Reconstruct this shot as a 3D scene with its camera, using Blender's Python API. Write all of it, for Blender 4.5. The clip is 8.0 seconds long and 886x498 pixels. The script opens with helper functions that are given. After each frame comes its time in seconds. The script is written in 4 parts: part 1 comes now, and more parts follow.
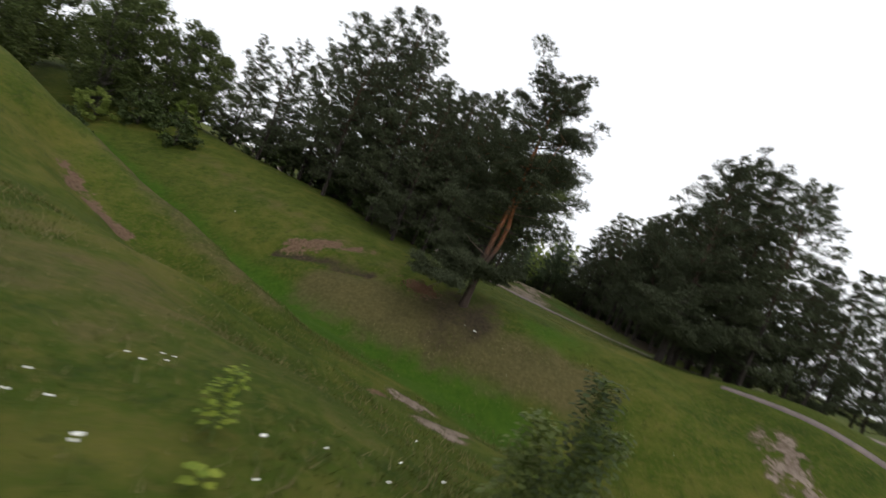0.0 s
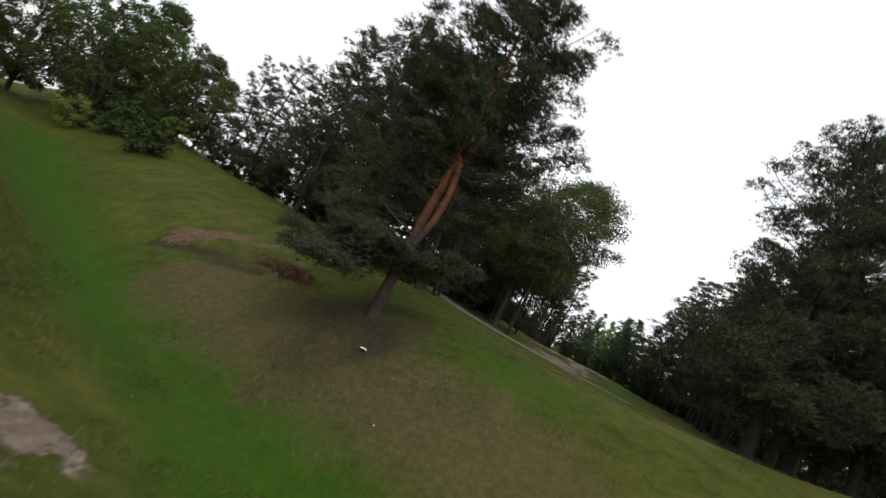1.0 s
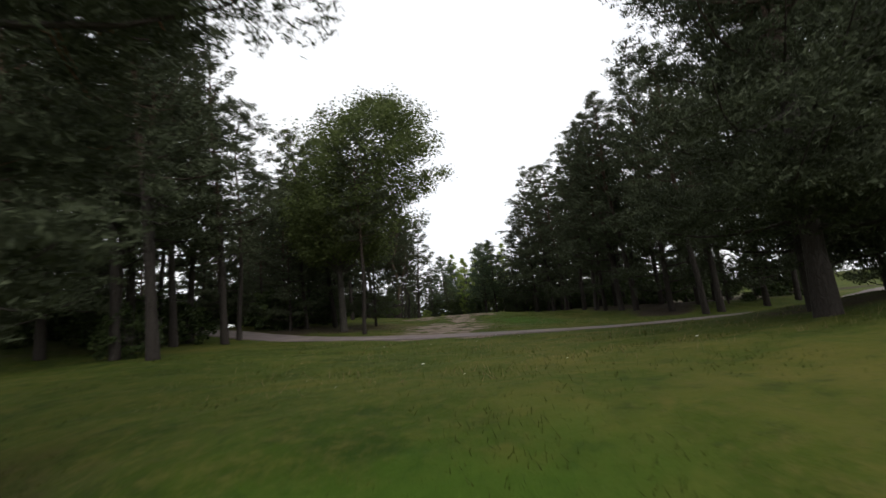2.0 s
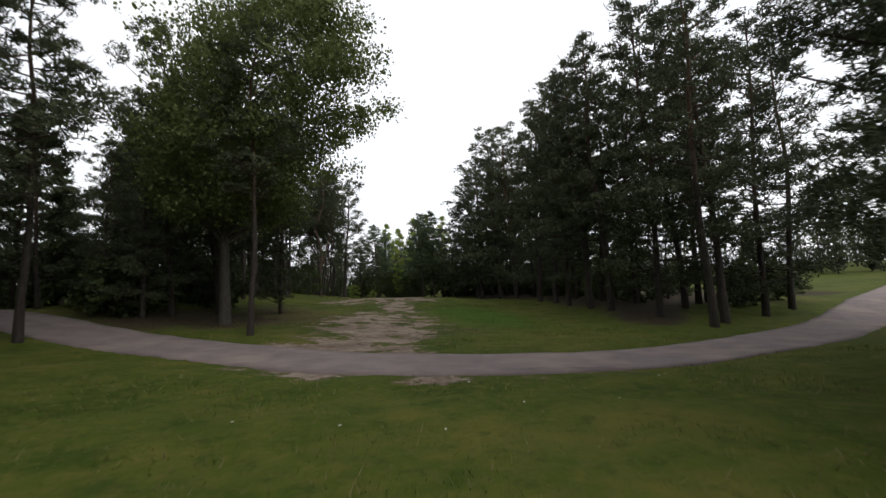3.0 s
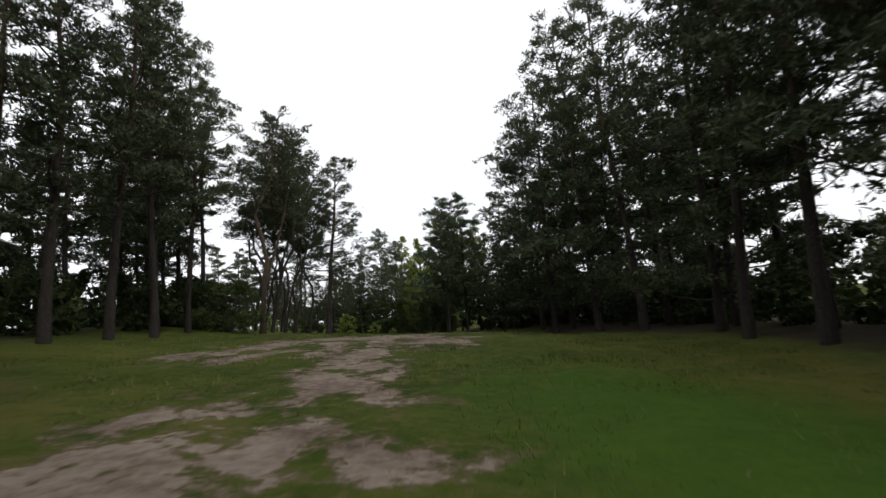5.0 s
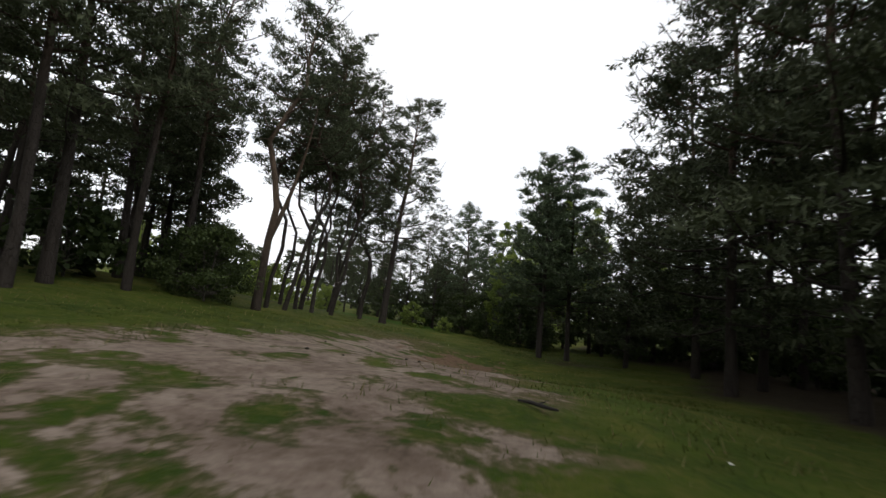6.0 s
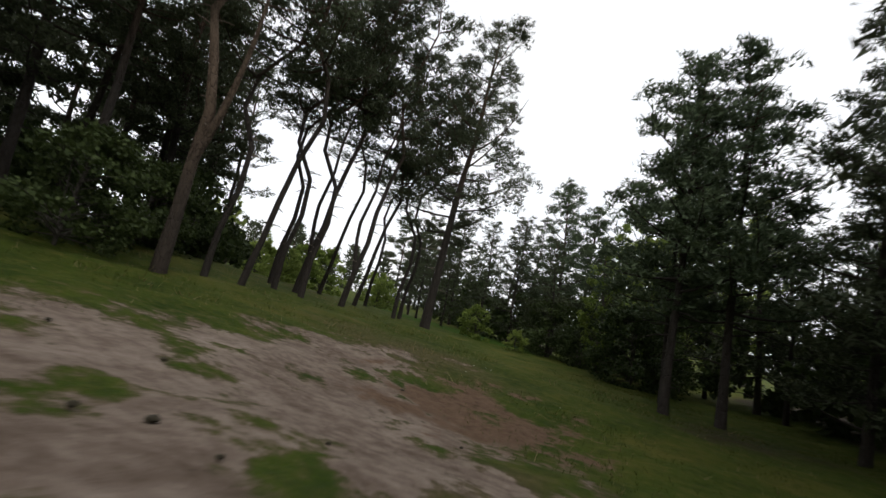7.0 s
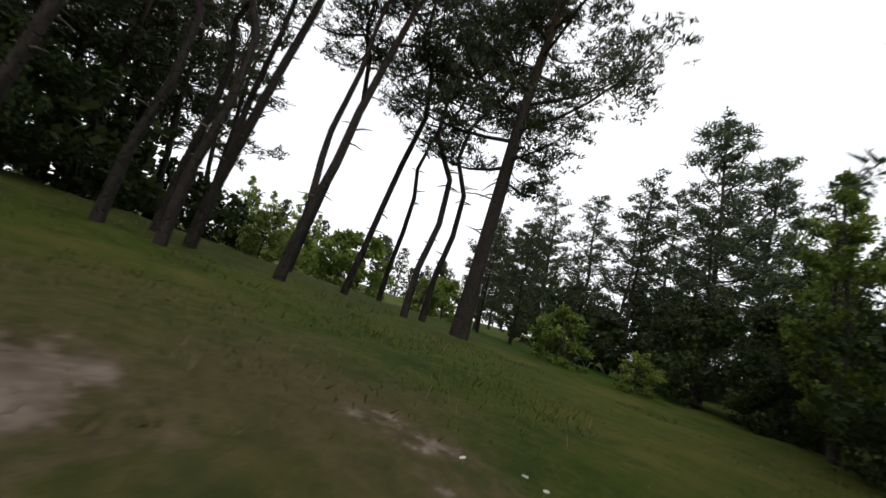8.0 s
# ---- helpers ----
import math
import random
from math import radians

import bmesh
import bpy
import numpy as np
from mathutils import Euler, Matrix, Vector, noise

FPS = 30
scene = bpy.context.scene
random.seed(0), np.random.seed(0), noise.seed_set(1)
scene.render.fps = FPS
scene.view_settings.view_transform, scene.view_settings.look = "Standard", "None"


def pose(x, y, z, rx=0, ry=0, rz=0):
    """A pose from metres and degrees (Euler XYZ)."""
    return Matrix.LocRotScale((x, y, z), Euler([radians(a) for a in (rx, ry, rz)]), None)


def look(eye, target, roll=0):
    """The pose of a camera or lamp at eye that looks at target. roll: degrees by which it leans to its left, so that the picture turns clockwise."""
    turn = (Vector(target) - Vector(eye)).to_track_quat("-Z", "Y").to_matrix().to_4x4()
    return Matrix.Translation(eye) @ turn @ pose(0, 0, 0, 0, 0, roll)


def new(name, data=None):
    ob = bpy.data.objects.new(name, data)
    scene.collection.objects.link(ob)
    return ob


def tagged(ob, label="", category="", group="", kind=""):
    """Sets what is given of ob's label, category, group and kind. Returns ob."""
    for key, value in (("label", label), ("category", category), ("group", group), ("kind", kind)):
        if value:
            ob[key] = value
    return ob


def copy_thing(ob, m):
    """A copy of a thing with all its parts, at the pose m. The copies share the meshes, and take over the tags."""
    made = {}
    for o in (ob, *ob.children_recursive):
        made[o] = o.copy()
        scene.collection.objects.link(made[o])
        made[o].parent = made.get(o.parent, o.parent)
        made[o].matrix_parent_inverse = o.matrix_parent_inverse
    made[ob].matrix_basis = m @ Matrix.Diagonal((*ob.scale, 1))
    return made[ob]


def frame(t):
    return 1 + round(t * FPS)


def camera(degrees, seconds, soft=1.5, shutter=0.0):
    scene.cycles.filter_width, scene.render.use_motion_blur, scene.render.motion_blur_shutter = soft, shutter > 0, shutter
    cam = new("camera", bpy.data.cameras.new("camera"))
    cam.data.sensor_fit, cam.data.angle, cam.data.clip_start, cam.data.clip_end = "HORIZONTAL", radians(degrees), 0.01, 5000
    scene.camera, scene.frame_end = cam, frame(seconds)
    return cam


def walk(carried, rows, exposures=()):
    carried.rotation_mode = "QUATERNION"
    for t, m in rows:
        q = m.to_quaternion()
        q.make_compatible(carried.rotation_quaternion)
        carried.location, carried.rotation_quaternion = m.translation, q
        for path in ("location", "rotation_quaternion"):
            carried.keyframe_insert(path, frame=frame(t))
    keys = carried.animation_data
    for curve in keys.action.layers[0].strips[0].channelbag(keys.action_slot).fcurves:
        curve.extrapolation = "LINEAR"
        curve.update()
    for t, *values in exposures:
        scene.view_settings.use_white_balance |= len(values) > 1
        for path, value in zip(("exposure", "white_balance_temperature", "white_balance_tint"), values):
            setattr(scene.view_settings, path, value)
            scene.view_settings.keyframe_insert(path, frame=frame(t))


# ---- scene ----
cam = camera(89.9, 8.0, 1.4, 0.18)
PATH = [
    (0, (0.5, -4.75, 3.1), (0.419, -2.752, 3.07), 22.4),
    (0.5, (4.43, -0.45, 2.18), (3.835, 1.45, 2.361), 30.0),
    (1, (6.59, 4.64, 1.845), (6.018, 6.544, 2.055), 25.4),
    (1.5, (6.68, 10.12, 1.78), (6.459, 12.079, 2.112), 3.8),
    (2, (6.275, 14.51, 2.12), (6.44, 16.479, 2.414), -6.2),
    (2.2, (6.233, 15.947, 2.39), (6.543, 17.907, 2.626), -9.1),
    (3.3, (7.283, 23.327, 3.127), (7.735, 25.272, 3.252), 0.3),
    (3.5, (7.709, 24.875, 3.13), (8.074, 26.838, 3.249), 3.6),
    (4, (8.576, 29.569, 2.823), (8.871, 31.543, 2.945), 5.2),
    (4.5, (9.43, 34.289, 2.494), (9.797, 36.238, 2.747), -1.1),
    (4.7, (9.698, 36.171, 2.455), (10.1, 38.108, 2.752), -4.5),
    (5.8, (12.393, 46.0, 2.847), (12.317, 47.981, 3.108), 3.6),
    (6, (12.633, 47.67, 2.792), (12.436, 49.642, 3.062), 5.0),
    (6.5, (13.182, 51.719, 2.732), (12.714, 53.641, 3.023), 7.8),
    (7, (13.6, 55.688, 2.491), (12.899, 57.541, 2.768), 10.5),
    (7.5, (13.266, 59.935, 2.349), (12.307, 61.675, 2.581), 13.0),
    (8, (12.011, 63.912, 2.05), (10.893, 65.542, 2.353), 13.3),
]
walk(cam, [(t, look(eye, target, roll)) for t, eye, target, roll in PATH])

# ---- world, sun, exposure ----
world = bpy.data.worlds.new("overcast")
scene.world = world
world.use_nodes = True
wn, wl = world.node_tree.nodes, world.node_tree.links
wn.clear()
sky = wn.new("ShaderNodeTexSky")
sky.sky_type, sky.sun_disc = "NISHITA", False
sky.sun_elevation, sky.sun_rotation = radians(52), radians(150)
sky.air_density, sky.dust_density = 1.2, 4.0
hue = wn.new("ShaderNodeHueSaturation")
hue.inputs["Saturation"].default_value = 0.3
wl.new(sky.outputs[0], hue.inputs["Color"])
clear = wn.new("ShaderNodeBackground")
clear.inputs["Strength"].default_value = 0.06
wl.new(hue.outputs[0], clear.inputs["Color"])
# the cloud deck: bright, hardly uneven
wc = wn.new("ShaderNodeTexCoord")
cn = wn.new("ShaderNodeTexNoise")
cn.inputs["Scale"].default_value, cn.inputs["Detail"].default_value = 2.2, 4
wl.new(wc.outputs["Generated"], cn.inputs["Vector"])
cr = wn.new("ShaderNodeValToRGB")
cr.color_ramp.elements[0].position, cr.color_ramp.elements[0].color = 0.25, (0.9, 0.92, 0.98, 1)
cr.color_ramp.elements[1].position, cr.color_ramp.elements[1].color = 0.75, (1.0, 1.0, 1.0, 1)
wl.new(cn.outputs["Fac"], cr.inputs[0])
deck = wn.new("ShaderNodeBackground")
deck.inputs["Strength"].default_value = 0.93
wl.new(cr.outputs[0], deck.inputs["Color"])
both = wn.new("ShaderNodeAddShader")
wl.new(clear.outputs[0], both.inputs[0])
wl.new(deck.outputs[0], both.inputs[1])
wo = wn.new("ShaderNodeOutputWorld")
wl.new(both.outputs[0], wo.inputs[0])

sun = new("sun", bpy.data.lights.new("sun", "SUN"))
sun.data.energy, sun.data.angle, sun.data.color = 0.5, radians(20), (1.0, 0.96, 0.9)
sun.matrix_world = look((0, 0, 60), (0 - 18, 0 + 32, 60 - 47))


# ---- materials ----
class Nodes:
    """A node material in the making."""

    def __init__(self, name, rough=0.9, spec=0.2):
        self.mat = bpy.data.materials.new(name)
        self.mat.use_nodes = True
        self.tree = self.mat.node_tree
        self.tree.nodes.clear()
        self.out = self.add("ShaderNodeOutputMaterial")
        self.bsdf = self.add("ShaderNodeBsdfPrincipled")
        self.bsdf.inputs["Roughness"].default_value = rough
        self.bsdf.inputs["Specular IOR Level"].default_value = spec
        self.link(self.bsdf.outputs[0], self.out.inputs[0])
        self.coord = self.add("ShaderNodeTexCoord").outputs["Object"]

    def add(self, kind):
        return self.tree.nodes.new(kind)

    def link(self, a, b):
        self.tree.links.new(a, b)

    def noise(self, scale, detail=4, rough=0.6, vector=None, stretch=None):
        n = self.add("ShaderNodeTexNoise")
        n.inputs["Scale"].default_value, n.inputs["Detail"].default_value, n.inputs["Roughness"].default_value = scale, detail, rough
        v = vector or self.coord
        if stretch:
            m = self.add("ShaderNodeMapping")
            m.inputs["Scale"].default_value = stretch
            self.link(v, m.inputs["Vector"])
            v = m.outputs[0]
        self.link(v, n.inputs["Vector"])
        return n.outputs["Fac"]

    def ramp(self, fac, *stops):
        r = self.add("ShaderNodeValToRGB")
        e = r.color_ramp.elements
        while len(e) < len(stops):
            e.new(0.5)
        for el, (pos, col) in zip(e, stops):
            el.position, el.color = pos, (*col, 1)
        self.link(fac, r.inputs[0])
        return r.outputs[0]

    def mix(self, fac, a, b, how="MIX"):
        m = self.add("ShaderNodeMixRGB")
        m.blend_type = how
        for v, s in ((fac, m.inputs[0]), (a, m.inputs[1]), (b, m.inputs[2])):
            if isinstance(v, (int, float)):
                s.default_value = v
            elif isinstance(v, tuple):
                s.default_value = (*v, 1)
            else:
                self.link(v, s)
        return m.outputs[0]

    def maths(self, op, a, b=0.0, c=0.0):
        m = self.add("ShaderNodeMath")
        m.operation = op
        for v, s in zip((a, b, c), m.inputs):
            if isinstance(v, (int, float)):
                s.default_value = v
            else:
                self.link(v, s)
        return m.outputs[0]

    def step(self, v, low, high):
        m = self.add("ShaderNodeMapRange")
        m.interpolation_type = "SMOOTHSTEP"
        m.inputs["From Min"].default_value, m.inputs["From Max"].default_value = low, high
        self.link(v, m.inputs["Value"])
        return m.outputs[0]

    def attribute(self, name):
        a = self.add("ShaderNodeAttribute")
        a.attribute_name = name
        return a.outputs["Fac"]

    def chance(self):
        return self.add("ShaderNodeObjectInfo").outputs["Random"]

    def island(self):
        return self.add("ShaderNodeNewGeometry").outputs["Random Per Island"]

    def done(self, colour, height=None, strength=0.3, distance=0.02):
        if isinstance(colour, tuple):
            self.bsdf.inputs["Base Color"].default_value = (*colour, 1)
        else:
            self.link(colour, self.bsdf.inputs["Base Color"])
        if height is not None:
            b = self.add("ShaderNodeBump")
            b.inputs["Strength"].default_value, b.inputs["Distance"].default_value = strength, distance
            self.link(height, b.inputs["Height"])
            self.link(b.outputs[0], self.bsdf.inputs["Normal"])
        return self.mat


def ground_material():
    m = Nodes("meadow_and_sand", 0.95, 0.1)
    broad, mid, fine, grit = m.noise(0.16, 3), m.noise(0.9, 5, 0.65), m.noise(6.0, 5, 0.7), m.noise(38.0, 4, 0.7)
    grass = m.ramp(m.maths("ADD", m.maths("MULTIPLY", broad, 0.5), m.maths("MULTIPLY", mid, 0.5)),
                   (0.36, (0.021, 0.040, 0.004)), (0.5, (0.043, 0.063, 0.007)), (0.64, (0.090, 0.088, 0.017)))
    grass = m.mix(m.step(fine, 0.42, 0.78), grass, (0.080, 0.076, 0.018))
    grass = m.mix(m.maths("MULTIPLY", m.step(grit, 0.5, 0.75), 0.55), grass, (0.020, 0.036, 0.008))
    tuft = m.noise(2.3, 5, 0.7)
    grass = m.mix(m.maths("MULTIPLY", m.step(tuft, 0.52, 0.68), 0.5), grass, (0.094, 0.088, 0.018))
    grass = m.mix(m.maths("MULTIPLY", m.step(tuft, 0.47, 0.33), 0.5), grass, (0.018, 0.034, 0.006))
    lush = m.ramp(m.maths("ADD", m.maths("MULTIPLY", fine, 0.55), m.maths("MULTIPLY", tuft, 0.45)), (0.3, (0.020, 0.054, 0.004)), (0.7, (0.042, 0.090, 0.007)))
    grass = m.mix(m.maths("MULTIPLY", m.step(m.maths("ADD", m.attribute("lush"), m.maths("MULTIPLY", m.maths("SUBTRACT", mid, 0.5), 0.9)), 0.3, 0.75), 0.85), grass, lush)
    dry = m.ramp(fine, (0.3, (0.052, 0.042, 0.018)), (0.7, (0.100, 0.080, 0.038)))
    grass = m.mix(m.maths("MULTIPLY", m.step(m.maths("ADD", m.attribute("dry"), m.maths("MULTIPLY", m.maths("SUBTRACT", mid, 0.5), 1.1)), 0.35, 0.85), 0.75), grass, dry)
    # brown for needle litter and for the tree shade painted on the ground
    litter = m.ramp(fine, (0.3, (0.022, 0.018, 0.011)), (0.7, (0.052, 0.040, 0.024)))
    grass = m.mix(m.step(m.maths("ADD", m.attribute("litter"), m.maths("MULTIPLY", m.maths("SUBTRACT", mid, 0.5), 0.9)), 0.35, 0.8), grass, litter)
    sand = m.ramp(m.maths("ADD", m.maths("MULTIPLY", mid, 0.55), m.maths("MULTIPLY", fine, 0.45)),
                  (0.34, (0.070, 0.051, 0.036)), (0.48, (0.150, 0.115, 0.090)), (0.66, (0.265, 0.218, 0.180)))
    sand = m.mix(m.maths("MULTIPLY", m.step(grit, 0.55, 0.75), 0.5), sand, (0.10, 0.075, 0.05))
    clay = m.ramp(fine, (0.3, (0.070, 0.044, 0.027)), (0.7, (0.145, 0.095, 0.062)))
    blotch = m.noise(1.15, 4, 0.6)
    ragged = m.maths("ADD", m.maths("MULTIPLY", m.maths("SUBTRACT", blotch, 0.5), 3.3), m.maths("MULTIPLY", m.maths("SUBTRACT", fine, 0.5), 0.9))
    worn = m.maths("MULTIPLY", ragged, m.step(m.attribute("sand"), 0.05, 0.35))
    bare = m.step(m.maths("ADD", m.attribute("sand"), worn), 0.44, 0.68)
    rim = m.step(m.maths("ADD", m.attribute("sand"), m.maths("MULTIPLY", worn, 1.1)), 0.22, 0.50)
    dirt = m.ramp(m.maths("ADD", m.maths("MULTIPLY", fine, 0.6), m.maths("MULTIPLY", grit, 0.4)), (0.32, (0.050, 0.038, 0.022)), (0.66, (0.125, 0.092, 0.062)))
    grass = m.mix(m.maths("MULTIPLY", rim, 0.6), grass, dirt)
    red = m.step(m.maths("ADD", m.attribute("clay"), m.maths("MULTIPLY", ragged, m.step(m.attribute("clay"), 0.05, 0.35))), 0.36, 0.80)
    colour = m.mix(red, m.mix(bare, grass, sand), clay)
    height = m.maths("ADD", m.maths("MULTIPLY", fine, 0.7), m.maths("MULTIPLY", grit, 0.3))
    return m.done(colour, height, 0.8, 0.06)


def asphalt_material():
    m = Nodes("worn_asphalt", 0.9, 0.25)
    mid, grit, stain = m.noise(1.4, 4), m.noise(60, 3, 0.7), m.noise(0.35, 3)
    c = m.ramp(mid, (0.3, (0.112, 0.090, 0.087)), (0.7, (0.168, 0.136, 0.130)))
    c = m.mix(m.step(grit, 0.5, 0.75), c, (0.19, 0.162, 0.152))
    c = m.mix(m.maths("MULTIPLY", m.step(stain, 0.5, 0.7), 0.5), c, (0.23, 0.185, 0.15))
    return m.done(c, grit, 0.4, 0.01)


def bark_material(name, low, high, change, spread):
    """Plated bark that turns from one colour to another up the stem."""
    m = Nodes(name, 0.9, 0.15)
    plates = m.add("ShaderNodeTexVoronoi")
    plates.feature = "DISTANCE_TO_EDGE"
    plates.inputs["Scale"].default_value = 17
    mp = m.add("ShaderNodeMapping")
    mp.inputs["Scale"].default_value = (1, 1, 0.32)
    m.link(m.coord, mp.inputs["Vector"])
    m.link(mp.outputs[0], plates.inputs["Vector"])
    z = m.add("ShaderNodeSeparateXYZ")
    m.link(m.coord, z.inputs[0])
    up = m.step(m.maths("ADD", z.outputs["Z"], m.maths("MULTIPLY", m.noise(1.5), 2.0)), change, change + spread)
    grain = m.noise(14, 4, 0.7, stretch=(1, 1, 0.25))
    a = m.mix(grain, tuple(0.55 * v for v in low), tuple(1.4 * v for v in low))
    b = m.mix(grain, tuple(0.6 * v for v in high), tuple(1.35 * v for v in high))
    c = m.mix(up, a, b)
    crack = m.step(m.maths("ADD", plates.outputs["Distance"], m.maths("MULTIPLY", m.maths("SUBTRACT", grain, 0.5), 0.3)), -0.02, 0.14)
    c = m.mix(m.maths("MULTIPLY", m.maths("SUBTRACT", 1.0, crack), 0.35), c, (0.022, 0.017, 0.013))
    return m.done(c, m.maths("ADD", crack, m.maths("MULTIPLY", grain, 0.5)), 0.7, 0.03)


def leaf_material(name, dark, light, thin=0.25, rough=0.6):
    """Leaves or needles: each a little different, some light coming through."""
    m = Nodes(name, rough, 0.16)
    clump = m.noise(0.7, 3)
    v = m.maths("ADD", m.maths("MULTIPLY", m.island(), 0.45), m.maths("ADD", m.maths("MULTIPLY", clump, 0.5), m.maths("MULTIPLY", m.chance(), 0.25)))
    c = m.ramp(v, (0.25, dark), (0.95, light))
    m.done(c)
    t = m.add("ShaderNodeBsdfTranslucent")
    m.link(c, t.inputs["Color"])
    x = m.add("ShaderNodeMixShader")
    x.inputs[0].default_value = thin
    m.link(m.bsdf.outputs[0], x.inputs[1])
    m.link(t.outputs[0], x.inputs[2])
    m.link(x.outputs[0], m.out.inputs[0])
    return m.mat


def plain_material(name, a, b, scale=8.0, rough=0.8):
    m = Nodes(name, rough, 0.2)
    n = m.noise(scale, 4)
    return m.done(m.ramp(n, (0.3, a), (0.7, b)), n, 0.3, 0.01)


GROUND = ground_material()
ASPHALT = asphalt_material()
PINE_BARK = bark_material("pine_bark", (0.070, 0.052, 0.042), (0.290, 0.118, 0.052), 3.4, 3.0)
PALE_BARK = bark_material("pale_pine_bark", (0.060, 0.048, 0.039), (0.115, 0.084, 0.060), 2.0, 3.0)
GREY_BARK = bark_material("grey_pine_bark", (0.046, 0.039, 0.034), (0.078, 0.052, 0.035), 5.0, 4.0)
LEAF_BARK = bark_material("broadleaf_bark", (0.075, 0.068, 0.058), (0.090, 0.080, 0.066), 3.0, 6.0)
DEAD_WOOD = bark_material("dead_wood", (0.150, 0.120, 0.095), (0.170, 0.130, 0.100), 3.0, 6.0)
NEEDLES = leaf_material("pine_needles", (0.033, 0.041, 0.022), (0.090, 0.107, 0.056), 0.14, 0.75)
YOUNG_NEEDLES = leaf_material("young_pine_needles", (0.037, 0.056, 0.030), (0.124, 0.165, 0.086), 0.18)
LEAVES = leaf_material("broad_leaves", (0.040, 0.060, 0.017), (0.140, 0.172, 0.054), 0.36)
LIGHT_LEAVES = leaf_material("light_leaves", (0.100, 0.150, 0.024), (0.270, 0.330, 0.085), 0.45)
DEAD_NEEDLES = leaf_material("dead_needles", (0.060, 0.034, 0.022), (0.150, 0.080, 0.050), 0.15)
BUSH_LEAVES = leaf_material("bush_leaves", (0.022, 0.036, 0.012), (0.070, 0.095, 0.030), 0.25)
SAPLING_LEAVES = leaf_material("sapling_leaves", (0.110, 0.160, 0.018), (0.260, 0.300, 0.045), 0.3)
GRASS = leaf_material("grass_blades", (0.026, 0.042, 0.004), (0.076, 0.088, 0.016), 0.25, 0.7)
STRAW = leaf_material("dry_grass", (0.120, 0.105, 0.045), (0.250, 0.215, 0.110), 0.3, 0.7)
PETAL = plain_material("white_petals", (0.68, 0.68, 0.62), (0.82, 0.82, 0.78), 40)
STEM = plain_material("green_stems", (0.06, 0.09, 0.02), (0.10, 0.13, 0.035), 30)
CRACK = plain_material("crack_shadow", (0.020, 0.018, 0.017), (0.035, 0.030, 0.028), 20)
TURF = plain_material("turf", (0.022, 0.020, 0.012), (0.050, 0.042, 0.026), 20)


# ---- the lie of the land ----
def smooth(u):
    u = np.clip(u, 0.0, 1.0)
    return u * u * (3 - 2 * u)


def bump(x, y, cx, cy, rx, ry, turn=0.0):
    c, s = math.cos(turn), math.sin(turn)
    u, v = (x - cx) * c + (y - cy) * s, -(x - cx) * s + (y - cy) * c
    return np.exp(-((u / rx) ** 2) - (v / ry) ** 2)


def strip(x, y, x0, y0, x1, y1, half):
    """1 on a line from one place to the other, falling off over half metres to each side."""
    dx, dy = x1 - x0, y1 - y0
    t = np.clip(((x - x0) * dx + (y - y0) * dy) / (dx * dx + dy * dy), 0, 1)
    return np.exp(-(((x - x0 - t * dx) ** 2 + (y - y0 - t * dy) ** 2) / half ** 2))


def biggest(*fields):
    out = fields[0]
    for f in fields[1:]:
        out = np.maximum(out, f)
    return out


GULLY = math.radians(-22.0)   # heading of the gully's floor, from its mouth up to the hill


